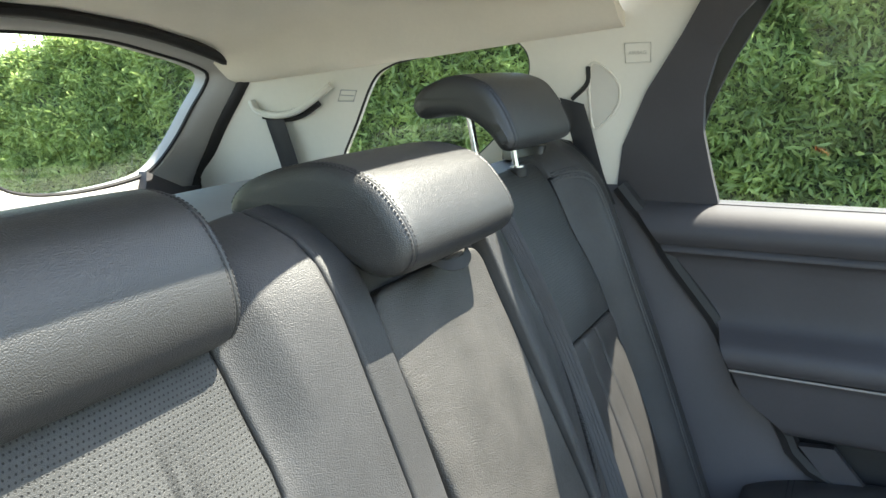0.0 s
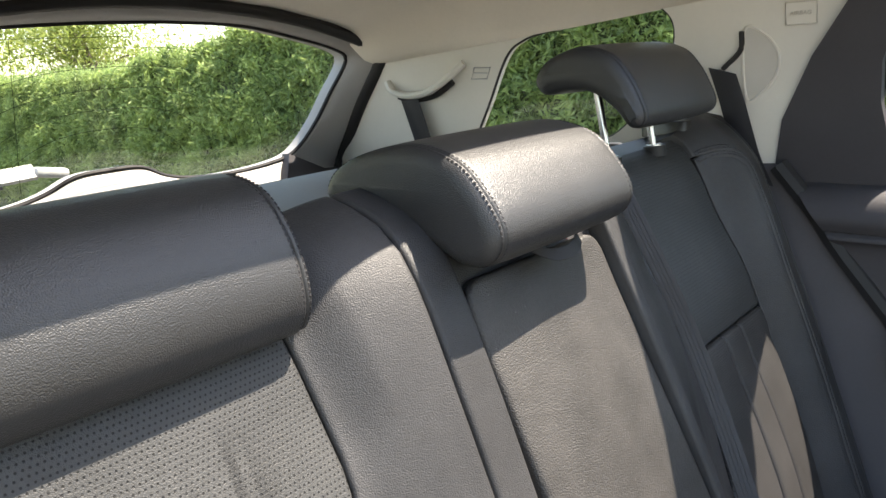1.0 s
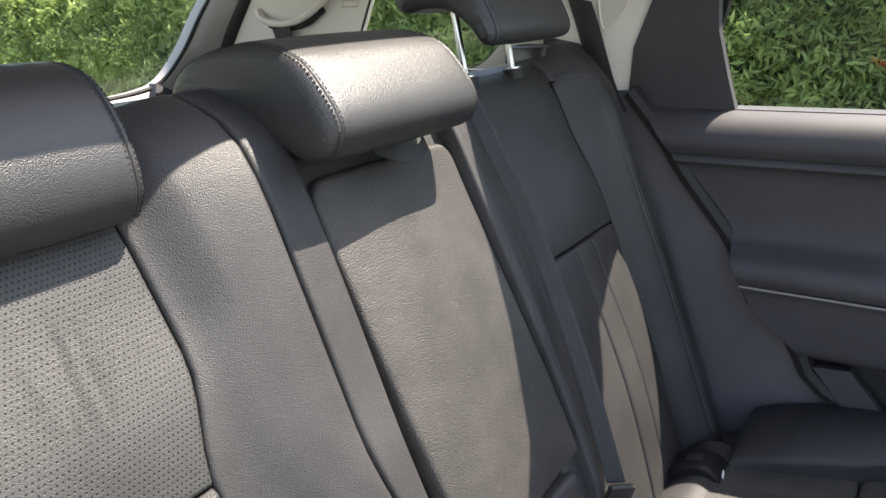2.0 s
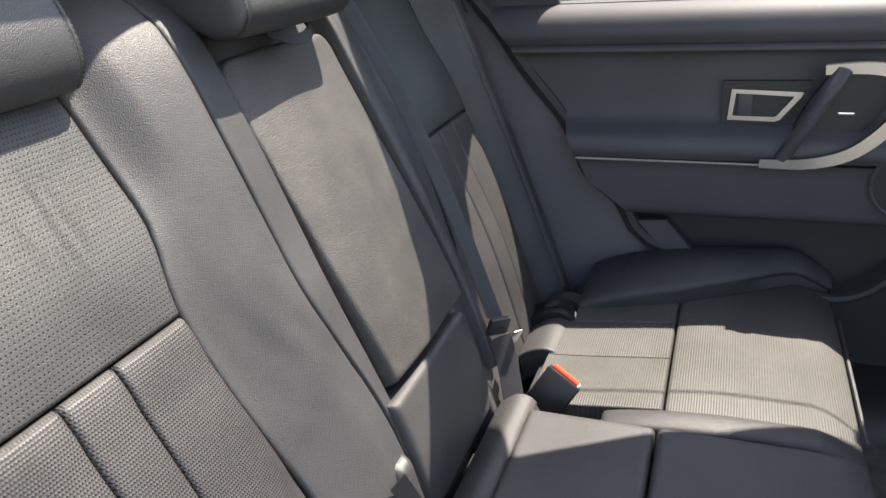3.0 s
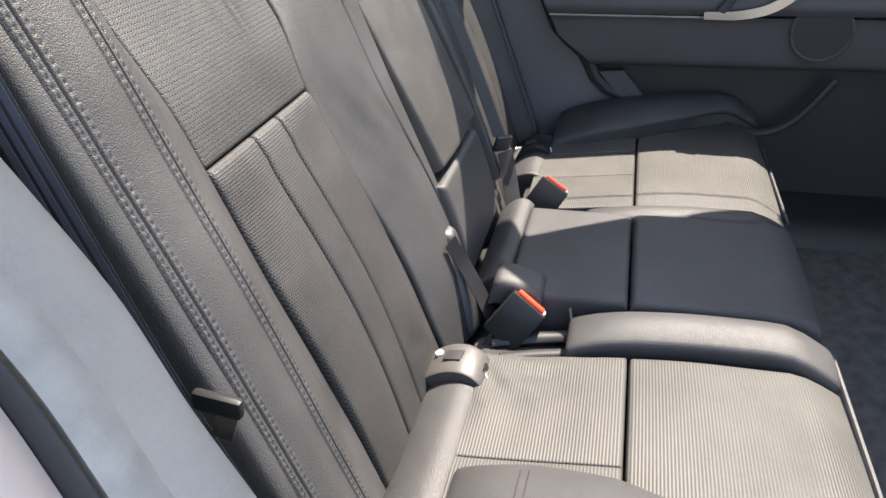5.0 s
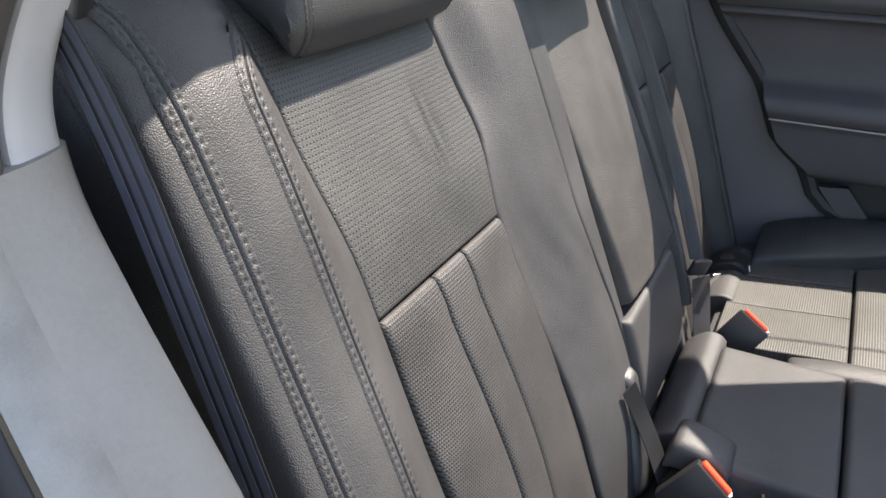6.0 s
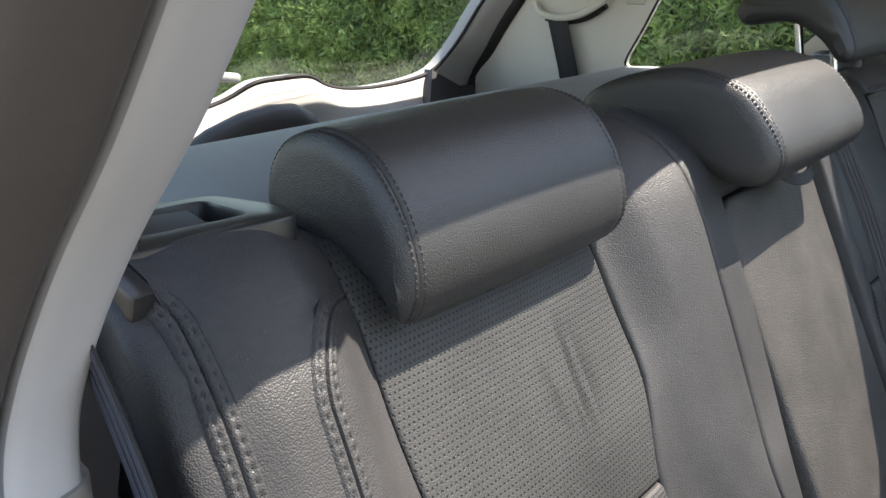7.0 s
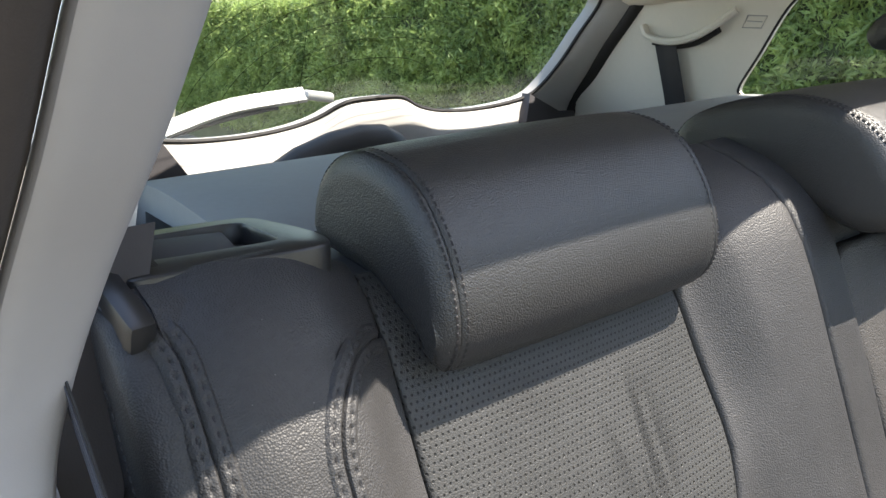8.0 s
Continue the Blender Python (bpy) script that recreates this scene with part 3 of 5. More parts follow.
part("blade", ribbon(curve([(-0.42, 1.255, 1.340), (-0.28, 1.255, 1.365), (-0.17, 1.255, 1.378)], 10), (0, 0.005, 0.005), 0.005), CHARCOAL, wp)
# fine heating wires, arched across the glass
for r in (0.20, 0.27, 0.34, 0.41, 0.47, 0.53):
    path = [(x, 0, 1.36 + 0.31 * (r / 0.53) * max(0.0, 1 - (abs(x) / (r + 0.01)) ** 2.6) ** 0.6) for x in np.linspace(-r, r, 40)]
    path = [(x, rear_y(z) + 0.040, z) for x, _, z in path if z < 1.655]
    part("heating_wire", tube(path, 0.00045, 4), WIRE, tg)
part("heating_wire", tube([(-0.16, rear_y(1.36) + 0.040, 1.365), (-0.19, rear_y(1.66) + 0.040, 1.66)], 0.00045, 4), WIRE, tg)

# load space floor and sides, cabin floor, front
alone("floor", sheet([(-0.86, -2.0), (0.86, -2.0), (0.86, 0.1), (-0.86, 0.1)], [], lambda a, b: (a, b, 0.40), (0, 0, -0.05)), CARPET, "black carpeted cabin floor", "floor", "structure")
alone("floor_sill", loft([[(x, y, z) for x, z in curve([(0.60, 0.39), (0.615, 0.43), (0.65, 0.452), (0.70, 0.457), (0.84, 0.46)], 12)] + [(0.84, y, 0.39)] for y in (-2.0, -1.4, -0.9, -0.45)]), BLACK,
      "black plastic sill beside the cabin floor", "sill", "structure")
alone("floor_load", sheet([(-0.8, 0.1), (0.8, 0.1), (0.75, 1.3), (-0.75, 1.3)], [], lambda a, b: (a, b, 0.70), (0, 0, -0.05)), CARPET, "black carpeted load floor", "floor", "structure")
for sg, nm in ((1, "left"), (-1, "right")):
    alone("wall_load_" + nm, sheet([(0.2, 0.6), (1.25, 0.6), (1.25, 1.26), (0.2, 1.26)], [], lambda a, b: (sg * (far_x(a, 1.26) - 0.012), a, b), (sg * 0.04, 0, 0)), BLACK,
          "black plastic lower side of the load space", "wall", "structure")
# Unseen wall, pulled in close to keep front light off door and floor.
alone("wall_front", sheet([(-0.9, 0.3), (0.9, 0.3), (0.9, 1.10), (-0.9, 1.10)], [], lambda a, b: (a, -1.5, b), (0, -0.05, 0)), BLACK, "plain dark unseen wall holding front light off door and floor", "wall", "structure")

# ---- rear seats ----
TABLE = np.array([(0.50, -0.211, 0.50), (0.64, -0.162, 0.64), (0.75, -0.125, 0.75), (0.86, -0.088, 0.86), (0.98, -0.044, 0.98), (1.10, 0.0, 1.10), (1.20, 0.038, 1.20), (1.30, 0.079, 1.30),
                  (1.34, 0.096, 1.337), (1.37, 0.112, 1.364), (1.40, 0.132, 1.392), (1.43, 0.157, 1.411), (1.46, 0.185, 1.421), (1.50, 0.225, 1.424), (1.56, 0.285, 1.418)])
FINE = np.array([np.interp(np.linspace(0.5, 1.56, 120), TABLE[:, 0], TABLE[:, k]) for k in range(3)]).T
for _ in range(3):
    FINE[1:-1] = (FINE[:-2] + 2 * FINE[1:-1] + FINE[2:]) / 4


def back_at(s, lift=0.0):
    """A point of the backrest's side view: its height on the straight part, then on over the top; lifted off the surface."""
    y, z = (float(np.interp(s, FINE[:, 0], FINE[:, k])) for k in (1, 2))
    dy = float(np.interp(s + 0.01, FINE[:, 0], FINE[:, 1]) - np.interp(s - 0.01, FINE[:, 0], FINE[:, 1]))
    dz = float(np.interp(s + 0.01, FINE[:, 0], FINE[:, 2]) - np.interp(s - 0.01, FINE[:, 0], FINE[:, 2]))
    n = math.hypot(dy, dz)
    return y - lift * dz / n, z + lift * dy / n


def over(x0, x1, s0, s1, lift=lambda x, s: 0.0):
    """The surface of a backrest panel between two heights. x0 and x1 may be functions of the height."""
    def P(u, v):
        s = s0 + (s1 - s0) * v
        a = x0(s) if callable(x0) else x0
        b = x1(s) if callable(x1) else x1
        x = a + (b - a) * u
        y, z = back_at(s, lift(x, s))
        return np.array((x, y, z))
    return P


def line(x, s0, s1, n, lift):
    return [((x(s) if callable(x) else x), *back_at(s, lift)) for s in np.linspace(s0, s1, n)]


def mirror(geo, s):
    if s < 0:
        return geo
    return [(-x, y, z) for x, y, z in geo[0]], [tuple(reversed(f)) for f in geo[1]]


def inner_edge(s):
    return -0.345 + 0.045 * float(smooth(1.1 - s, 0.0, 0.36)) + 0.026 * float(smooth(s, 1.10, 1.22)) - 0.012 * float(smooth(s, 1.25, 1.44))


def outer_edge(s):
    return -0.63 + 0.015 * float(smooth(1.0 - s, 0.0, 0.3))


RISE = {"outer": 0.030}


def bolster_lift(x, s):
    """How far a backrest stands off its plain surface: raised to both sides of the centre panel."""
    inner = 0.038 * float(smooth(x, -0.345, -0.19))
    outer = RISE["outer"] * float(smooth(-x, 0.625, 0.70)) - 0.015 * float(smooth(-x, 0.735, 0.79))
    if x < -0.5:
        outer -= 0.019 * float(smooth(s, 1.14, 1.30)) * (1 - float(smooth(-x, 0.625, 0.69)))
    fade = 1 - 0.45 * float(smooth(s, 1.32, 1.45)) if x < -0.5 else 1 - 0.55 * float(smooth(s, 1.36, 1.45))
    return (inner + outer) * fade + 0.0009 * math.sin(21 * s + 9 * x) * float(smooth(abs(x + 0.49), 0.15, 0.2)) 


def lumbar(x, s):
    """The fluted panel swells out towards the small of the back, and ends in a plump roll at its top seam."""
    belly = 0.017 * math.sin(math.pi * min(1.0, max(0.0, (1.1 - s) / 0.52))) * math.sin(math.pi * min(1.0, max(0.0, (x + 0.645) / 0.325))) ** 0.5
    return belly + 0.004 * math.exp(-((s - 1.078) / 0.02) ** 2)


def creases(x, s):
    """Slack folds of the leather beside the panel."""
    sink = -0.019 * float(smooth(s, 1.14, 1.30)) * (1 - float(smooth(x - inner_edge(s), 0.0, 0.06)))
    folds = 0.0007 * math.sin(130 * x + 11 * math.sin(7 * s) + 25 * s) * math.exp(-((s - 1.02) / 0.17) ** 2) * float(smooth(x - inner_edge(s), 0.01, 0.05))
    return sink + folds + bolster_lift(x, s) + 0.0014 * math.exp(-((x + 0.25 + 0.25 * (s - 1.05)) / 0.018) ** 2) * math.exp(-((s - 1.05) / 0.16) ** 2)


def post_pair(xc, y, z0, z1, parent):
    for dx in (-0.066, 0.066):
        p = part("post", tube([(xc + dx, y + 0.012, z0), (xc + dx, y - 0.012, z1)], 0.0065, 14), CHROME, parent, "polished chrome post")


PROFILE_MID = [(0.258, 1.428), (0.236, 1.456), (0.184, 1.477), (0.112, 1.487), (0.050, 1.471), (0.016, 1.439), (-0.004, 1.405), (-0.001, 1.380), (0.018, 1.363),
               (0.052, 1.361), (0.090, 1.378), (0.148, 1.397), (0.203, 1.404), (0.243, 1.408)]
PROFILE_OUT = [(0.266, 1.412), (0.253, 1.447), (0.223, 1.472), (0.179, 1.482), (0.128, 1.469), (0.096, 1.436), (0.080, 1.399), (0.078, 1.366), (0.090, 1.342),
               (0.102, 1.340), (0.128, 1.362), (0.174, 1.384), (0.22, 1.390), (0.251, 1.394)]


PROFILE_FAR = [(0.268, 1.420), (0.253, 1.446), (0.221, 1.463), (0.179, 1.471), (0.131, 1.457), (0.102, 1.427), (0.082, 1.392), (0.073, 1.366), (0.081, 1.348), (0.101, 1.348),
               (0.126, 1.376), (0.165, 1.400), (0.21, 1.404), (0.250, 1.398)]


def headrest(seat, profile, xc, lift, label, width=0.124):
    """A headrest with the section of a curved wing, stitched round both ends."""
    p = closed_curve([(y, z + lift) for y, z in profile], 64)
    d = np.roll(p, -1, 0) - np.roll(p, 1, 0)
    nrm = np.stack([-d[:, 1], d[:, 0]], 1)
    nrm /= np.linalg.norm(nrm, axis=1)[:, None]
    area = 0.5 * np.sum(p[:, 0] * np.roll(p[:, 1], -1) - np.roll(p[:, 0], -1) * p[:, 1])
    if area < 0:
        nrm = -nrm
    gap = np.array([min([np.linalg.norm(p[i] - p[j]) for j in range(64) if nrm[i] @ nrm[j] < -0.2] + [0.2]) for i in range(64)])
    gap = (gap + np.roll(gap, 1) + np.roll(gap, -1) + np.roll(gap, 2) + np.roll(gap, -2)) / 5
    rows = [(-0.0135, 0.021), (-0.0130, 0.0165), (-0.0115, 0.0115), (-0.0090, 0.0070), (-0.0060, 0.0035), (-0.0032, 0.0016), (-0.0012, 0.0018), (0.0, 0.0034), (0.0014, 0.0014), (0.005, 0.0003), (0.014, 0.0)]
    offs = [(-width + a, b) for a, b in rows] + [(t, -0.0015 * (1 - (t / width) ** 2)) for t in np.linspace(-width * 0.8, width * 0.8, 9)] + [(width - a, b) for a, b in reversed(rows)]
    loops = [[(xc + t, y, z) for y, z in p + nrm * np.minimum(b, 0.36 * gap)[:, None]] for t, b in offs]
    verts, faces = loft(loops, caps=False)
    last = len(verts) - 64
    for base, flip in ((0, True), (last, False)):
        for a, b, c in tessellate_polygon([[Vector((v[1], v[2], 0)) for v in verts[base:base + 64]]]):
            faces.append((base + c, base + b, base + a) if flip else (base + a, base + b, base + c))
    ob = part("headrest", (verts, faces), LEATHER_HEAD, seat, label, angle=60)
    for t, b in ((-width - 0.0042, 0.0016), (-width + 0.0042, 0.0006), (width - 0.0042, 0.0006), (width + 0.0042, 0.0016)):
        q = [(xc + t, y, z) for (y, z), w in zip(p + nrm * b, nrm) if w[0] > 0.15 or w[1] < -0.3]
        k = max(range(len(q)), key=lambda i: np.linalg.norm(np.array(q[i]) - q[i - 1]))
        part("stitching", stitches(q[k:] + q[:k], (0, -0.75, 0.65), 0.0058, 0.0040, 0.0010), THREAD, ob)
    return ob


def side_piece(u, v, path):
    q = path[min(int(round(u * 60)), 60)]
    s = 0.60 + 0.885 * v
    y, z = back_at(s, -q[1] * (1 - 0.4 * float(smooth(s, 1.36, 1.47))))
    return np.array((q[0] - 0.006 * float(smooth(s, 1.38, 1.45)) * u, y, z))


def cushion_z(y):
    """Cushion height along its depth; it rolls over at the front."""
    return 0.655 + 0.032 * float(smooth(-y, 0.2, 0.6)) - 1.3 * max(0, -y - 0.715) ** 1.4


def level(x0, x1, y0, y1, z, dome=0.006):
    def P(u, v):
        y = y0 + (y1 - y0) * v
        a = x0(y) if callable(x0) else x0
        return np.array((a + (x1 - a) * u, y, (z(y) if callable(z) else z) + dome * math.sin(math.pi * u)))
    return P


def flare(y):
    """The inner edge of a cushion's outer bolster, which narrows towards the front."""
    return -float(np.interp(-y, [0.25, 0.36, 0.47, 0.60, 0.70, 0.80], [0.585, 0.59, 0.61, 0.67, 0.735, 0.775]))


def slack(P, depth):
    """Soft creases fanning out from the inner back corner of a cushion panel."""
    def Q(u, v):
        p = P(u, v)
        a, b = p[0] + 0.33, p[1] + 0.24
        r, turn = math.hypot(a, b), math.atan2(b, a)
        p[2] += depth * math.sin(11 * turn + 22 * r + 1.5 * math.sin(31 * r)) * math.exp(-((r - 0.10) / 0.075) ** 2)
        return p
    return Q


def raised(x0, x1, y0, y1, h, back):
    """A rounded cushion bolster."""
    def P(u, v):
        y = y0 + (y1 - y0) * v
        b = x1(y) if callable(x1) else x1
        return np.array((x0 + (b - x0) * u, y, cushion_z(y) + h * math.sin(math.pi * (0.1 + 0.8 * u)) ** 0.6 * max(0.06, math.sqrt(max(0.0, 1 - max(0.0, (y - y1 + back) / back) ** 2))) * (1 - 0.4 * float(smooth(-y, -y0 - 0.13, -y0)))))
    return P


def roll_at(roll, v):
    f = min(max(v, 0.0), 1.0) * (len(roll) - 1)
    i = min(int(f), len(roll) - 2)
    return roll[i] + (roll[i + 1] - roll[i]) * (f - i)


def seam_band(path_xs, half=0.011, row=0.0056, pitch=0.0082):
    """A seam drawn tight between two rows of stitches, with the leather puckered at every stitch, along points (x, height) of a backrest."""
    p = np.array(path_xs, float)
    run = np.concatenate([[0], np.cumsum(np.linalg.norm(np.diff(p, axis=0), axis=1))])
    at = np.arange(0, run[-1], pitch / 5)
    p = np.stack([np.interp(at, run, p[:, k]) for k in range(2)], 1)
    d = np.gradient(p, axis=0)
    d /= np.linalg.norm(d, axis=1)[:, None]
    across = np.stack([d[:, 1], -d[:, 0]], 1)
    cols = [-half, -0.0085, -0.0068, -row, -0.0045, -0.003, -0.0015, 0.0, 0.0015, 0.003, 0.0045, row, 0.0068, 0.0085, half]

    def point(i, c, up):
        x, q = p[i] + across[i] * c
        return np.array((x, *back_at(q, bolster_lift(x, q) + up)))

    def height(i, c):
        a = abs(c)
        pull = 0.5 + 0.5 * math.cos(2 * math.pi * at[i] / pitch)
        h = 0.0029 * (1 - float(smooth(a, 0.0072, half))) - 0.0010 * float(smooth(a, 0.0088, half))
        h -= 0.0030 * math.exp(-(c / 0.0011) ** 2)
        return h - (0.0005 + 0.0018 * pull ** 2) * math.exp(-((a - row) / 0.0013) ** 2)
    verts = [point(i, c, height(i, c)) for i in range(len(p)) for c in cols]
    n = len(cols)
    faces = [(i * n + j, i * n + j + 1, (i + 1) * n + j + 1, (i + 1) * n + j) for i in range(len(p) - 1) for j in range(n - 1)]
    rows = []
    for sg in (-1, 1):
        line_ = [point(i, sg * row, 0.0015) for i in range(len(p))]
        rows.append(stitches(line_[3:], (0, -1, 0.3), pitch, 0.0052, 0.0010))
    return (verts, faces), rows


def ring_frame(outer, inner, z0, z1, bevel=0.002):
    """A flat plastic surround with softened edges between two outlines that have equally many points."""
    o, i_ = closed_curve(outer, 60), closed_curve(inner, 60)
    c = o.mean(0)
    small = c + (o - c) * 0.97
    wide = c + (i_ - c) * 1.03
    rings = [(o, z0), (o, z1 - bevel), (c + (o - c) * 0.988, z1 - 0.3 * bevel), (small, z1), (wide, z1), (i_, z1 - bevel), (i_, z0)]
    return loft([[(x, y, z) for x, y in r] for r, z in rings], caps=False)


def outer_seat(s, label, inner_x, ridge_x, ridge_h):
    """An outer seat with stitched bolsters, punched upper panel and fluted lower panel. Built on the right, turned over for the left."""
    seat = thing("car_seat", (s * 0.47, -0.2, 0.42), label, "car seat", "rear seats")
    M = lambda g: mirror(g, s)
    RISE["outer"] = 0.030 if s < 0 else 0.043
    core = [[(x, y + 0.038 + d, z) for x, d in ((-0.79, 0), (-0.205, 0), (-0.205, 0.09), (-0.79, 0.09))] for y, z in (back_at(t) for t in np.linspace(0.56, 1.40, 14))]
    back = part("backrest", M(loft(core)), CHARCOAL, seat, "padded black leather backrest")
    part("upper_panel", M(pad(over(outer_edge, inner_edge, 1.1004, 1.44, lambda x, q: -0.019 * float(smooth(q, 1.14, 1.30))), 12, 16, 0.005, 0.03, 0.003)), PERFORATED, back, "leather punched with fine rows of holes")
    cuts = [None, -0.521, -0.451, None]
    for k in range(3):
        fa = outer_edge if k == 0 else (lambda q, x=cuts[k]: x + 0.008 * float(smooth(1.1 - q, 0, 0.4)))
        fb = inner_edge if k == 2 else (lambda q, x=cuts[k + 1]: x + 0.008 * float(smooth(1.1 - q, 0, 0.4)))
        part("flute", M(pad(over(fa, fb, 0.58, 1.0996, lumbar), 8, 26, 0.007, 0.03, 0.005)), FLUTED, back)
    part("inner_bolster", M(pad(over(inner_edge, lambda q: -0.192 + 0.05 * float(smooth(1.1 - q, 0, 0.3)), 0.60, 1.47, creases), 34, 30, 0.007, 0.05)), LEATHER, back)
    arch = lambda q: -0.706 + 0.075 * (1 - math.sqrt(max(0.0, 1 - max(0.0, min(1.0, (q - 1.312) / 0.066)) ** 2)))
    part("stitched_bolster", M(pad(over(arch, lambda q: outer_edge(q) - 0.001, 0.62, 1.377, bolster_lift), 9, 34, 0.003, 0.04)), LEATHER, back)
    arch2 = lambda q: arch(q) - 0.0012 if q < 1.377 else -0.632
    part("outer_bolster", M(pad(over(lambda q: -0.772 - 0.02 * float(smooth(q, 1.39, 1.45)), arch2, 0.60, 1.446, bolster_lift), 12, 70, 0.003, 0.05)), LEATHER, back)
    more = RISE["outer"] - 0.030
    path = curve([(-0.795, 0.16), (-0.803, 0.06), (-0.803, 0.008 - more), (-0.797, -0.0100 - more), (-0.7735, -0.0172 - more)], 61)
    part("side_panel", M(pad(lambda u, v: side_piece(u, v, path), 10, 16, 0.003, 0.02)), LEATHER, back)
    main = [(-0.772 - 0.02 * float(smooth(q, 1.39, 1.45)), q) for q in np.linspace(0.64, 1.452, 160)]
    bow = [(arch(q), q) for q in np.linspace(0.64, 1.36, 130)] + [(arch(q), q) for q in np.linspace(1.362, 1.3765, 12)] + [(-0.648, 1.3772), (-0.636, 1.3774)]
    for path_xs in (main, bow):
        band, rows = seam_band(path_xs)
        part("seam", M(band), LEATHER, back, "double-stitched seam")
        for row in rows:
            part("stitching", M(row), THREAD, back)
    side_seam = [side_piece(0.34, v, path) + np.array((-0.0012, -0.001, 0)) for v in np.linspace(0.06, 0.92, 60)]
    part("side_seam", M(stitches(side_seam, (-1, -0.4, 0), 0.0062, 0.0048, 0.0009)), THREAD, back)
    frame_out = [(-0.782, 0.170), (-0.764, 0.164), (-0.716, 0.160), (-0.668, 0.154), (-0.651, 0.160), (-0.648, 0.186), (-0.658, 0.226), (-0.672, 0.254), (-0.716, 0.264), (-0.772, 0.266), (-0.786, 0.249), (-0.788, 0.199)]
    frame_in = [(-0.762, 0.200), (-0.748, 0.194), (-0.716, 0.189), (-0.688, 0.185), (-0.678, 0.187), (-0.677, 0.196), (-0.680, 0.222), (-0.684, 0.242), (-0.716, 0.248), (-0.756, 0.250), (-0.766, 0.242), (-0.767, 0.214)]
    bz = part("release_bezel", M(ring_frame(frame_out, frame_in, 1.396, 1.4290)), BEZEL, back, "black plastic seat release surround")
    part("release_well", M(block((-0.721, 0.219, 1.410), (0.10, 0.07, 0.006), 0.002)), RUBBER, bz)
    # Paler charcoal carries the glossy reflection on the paddle's top.
    part("release_paddle", M(block((-0.730, 0.218, 1.4215), (0.064, 0.048, 0.010), 0.003, (5, 3, -5))), CHARCOAL, bz)
    part("release_flange", M(block((-0.791, 0.160, 1.404), (0.018, 0.060, 0.050), 0.006, (22, 0, 8))), BEZEL, bz)
    # cushion
    cu = part("cushion", M(block((-0.51, -0.48, 0.535), (0.56, 0.54, 0.20), 0.03)), LEATHER, seat, "leather seat cushion with raised sides")
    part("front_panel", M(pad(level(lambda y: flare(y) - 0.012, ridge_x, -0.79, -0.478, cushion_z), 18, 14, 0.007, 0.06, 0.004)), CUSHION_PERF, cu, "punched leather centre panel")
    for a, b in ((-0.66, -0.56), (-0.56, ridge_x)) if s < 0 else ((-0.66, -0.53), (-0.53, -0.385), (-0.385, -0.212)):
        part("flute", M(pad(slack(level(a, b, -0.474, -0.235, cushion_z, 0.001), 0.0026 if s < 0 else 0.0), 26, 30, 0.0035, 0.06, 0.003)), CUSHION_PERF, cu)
    part("inner_bolster", M(pad(raised(ridge_x, inner_x, -0.795, -0.37, ridge_h, 0.12), 10, 14, 0.014, 0.09)), LEATHER, cu)
    part("outer_bolster", M(pad(raised(-0.842, flare, -0.80, -0.25, 0.070, 0.20), 20, 30, 0.014, 0.09)), LEATHER, cu)
    bol = raised(-0.842, flare, -0.80, -0.25, 0.070, 0.20)
    for v in (0.17, 0.19, 0.80, 0.82):
        part("stitching", M(stitches([bol(u, v) + np.array((0, 0, 0.0006)) for u in np.linspace(0.1, 0.9, 20)], (0, 0, 1), 0.006, 0.004, 0.0009)), THREAD, cu)
    roll = curve([(-0.262, 0.640), (-0.250, 0.658), (-0.225, 0.664), (-0.195, 0.655), (-0.165, 0.632), (-0.145, 0.600)], 31)
    rear = lambda u, v: np.array((-0.66 + 0.272 * u, *roll_at(roll, v)))
    part("rear_roll", M(pad(rear, 8, 30, 0.006, 0.05)), LEATHER, cu, "smooth leather roll at the seat's back edge")
    piping = [(x, -0.795, cushion_z(-0.79) + 0.003) for x in np.linspace(-0.66, -0.23, 12)]
    part("piping", M(tube(piping, 0.004, 6)), LEATHER, cu)
    return seat, back


seat_r, back_r = outer_seat(-1, "black leather outer rear seat in sunlight, headrest pushed down", -0.222, -0.325, 0.036)
seat_l, back_l = outer_seat(1, "black leather outer rear seat, mostly shaded, headrest raised", -0.138, -0.205, 0.014)
part("edge_strip", pad(over(lambda q: -0.188 + 0.05 * float(smooth(1.1 - q, 0, 0.3)), lambda q: -0.130 + 0.012 * float(smooth(1.1 - q, 0, 0.3)), 0.72, 1.472, lambda x, q: 0.036 - 0.020 * float(smooth(q, 1.36, 1.45))), 6, 40, 0.007, 0.06), LEATHER, back_r)
part("lower_strip", pad(over(lambda q: -0.234 + 0.27 * (q - 0.6), lambda q: -0.160 + 0.09 * (q - 0.6), 0.60, 0.785, lambda x, q: 0.051), 8, 12, 0.02, 0.07), LEATHER_HEAD, back_r)
tray = part("buckle_tray", cat(block((-0.285, -0.315, 0.628), (0.125, 0.15, 0.012), 0.004), tube(curve([(-0.272, -0.250, 0.640), (-0.258, -0.31, 0.645), (-0.240, -0.385, 0.647)], 10), 0.014, 10, 0.7),
                               tube(curve([(-0.305, -0.270, 0.634), (-0.292, -0.32, 0.637), (-0.280, -0.382, 0.640)], 10), 0.011, 10, 0.6)), BLACK, seat_r, "black plastic tray under the belt buckle")
part("piping", tube(curve([(-0.228, -0.376, 0.696), (-0.250, -0.383, 0.668), (-0.290, -0.386, 0.656), (-0.325, -0.368, 0.657), (-0.345, -0.32, 0.662)], 16), 0.0028, 6), LEATHER, tray)
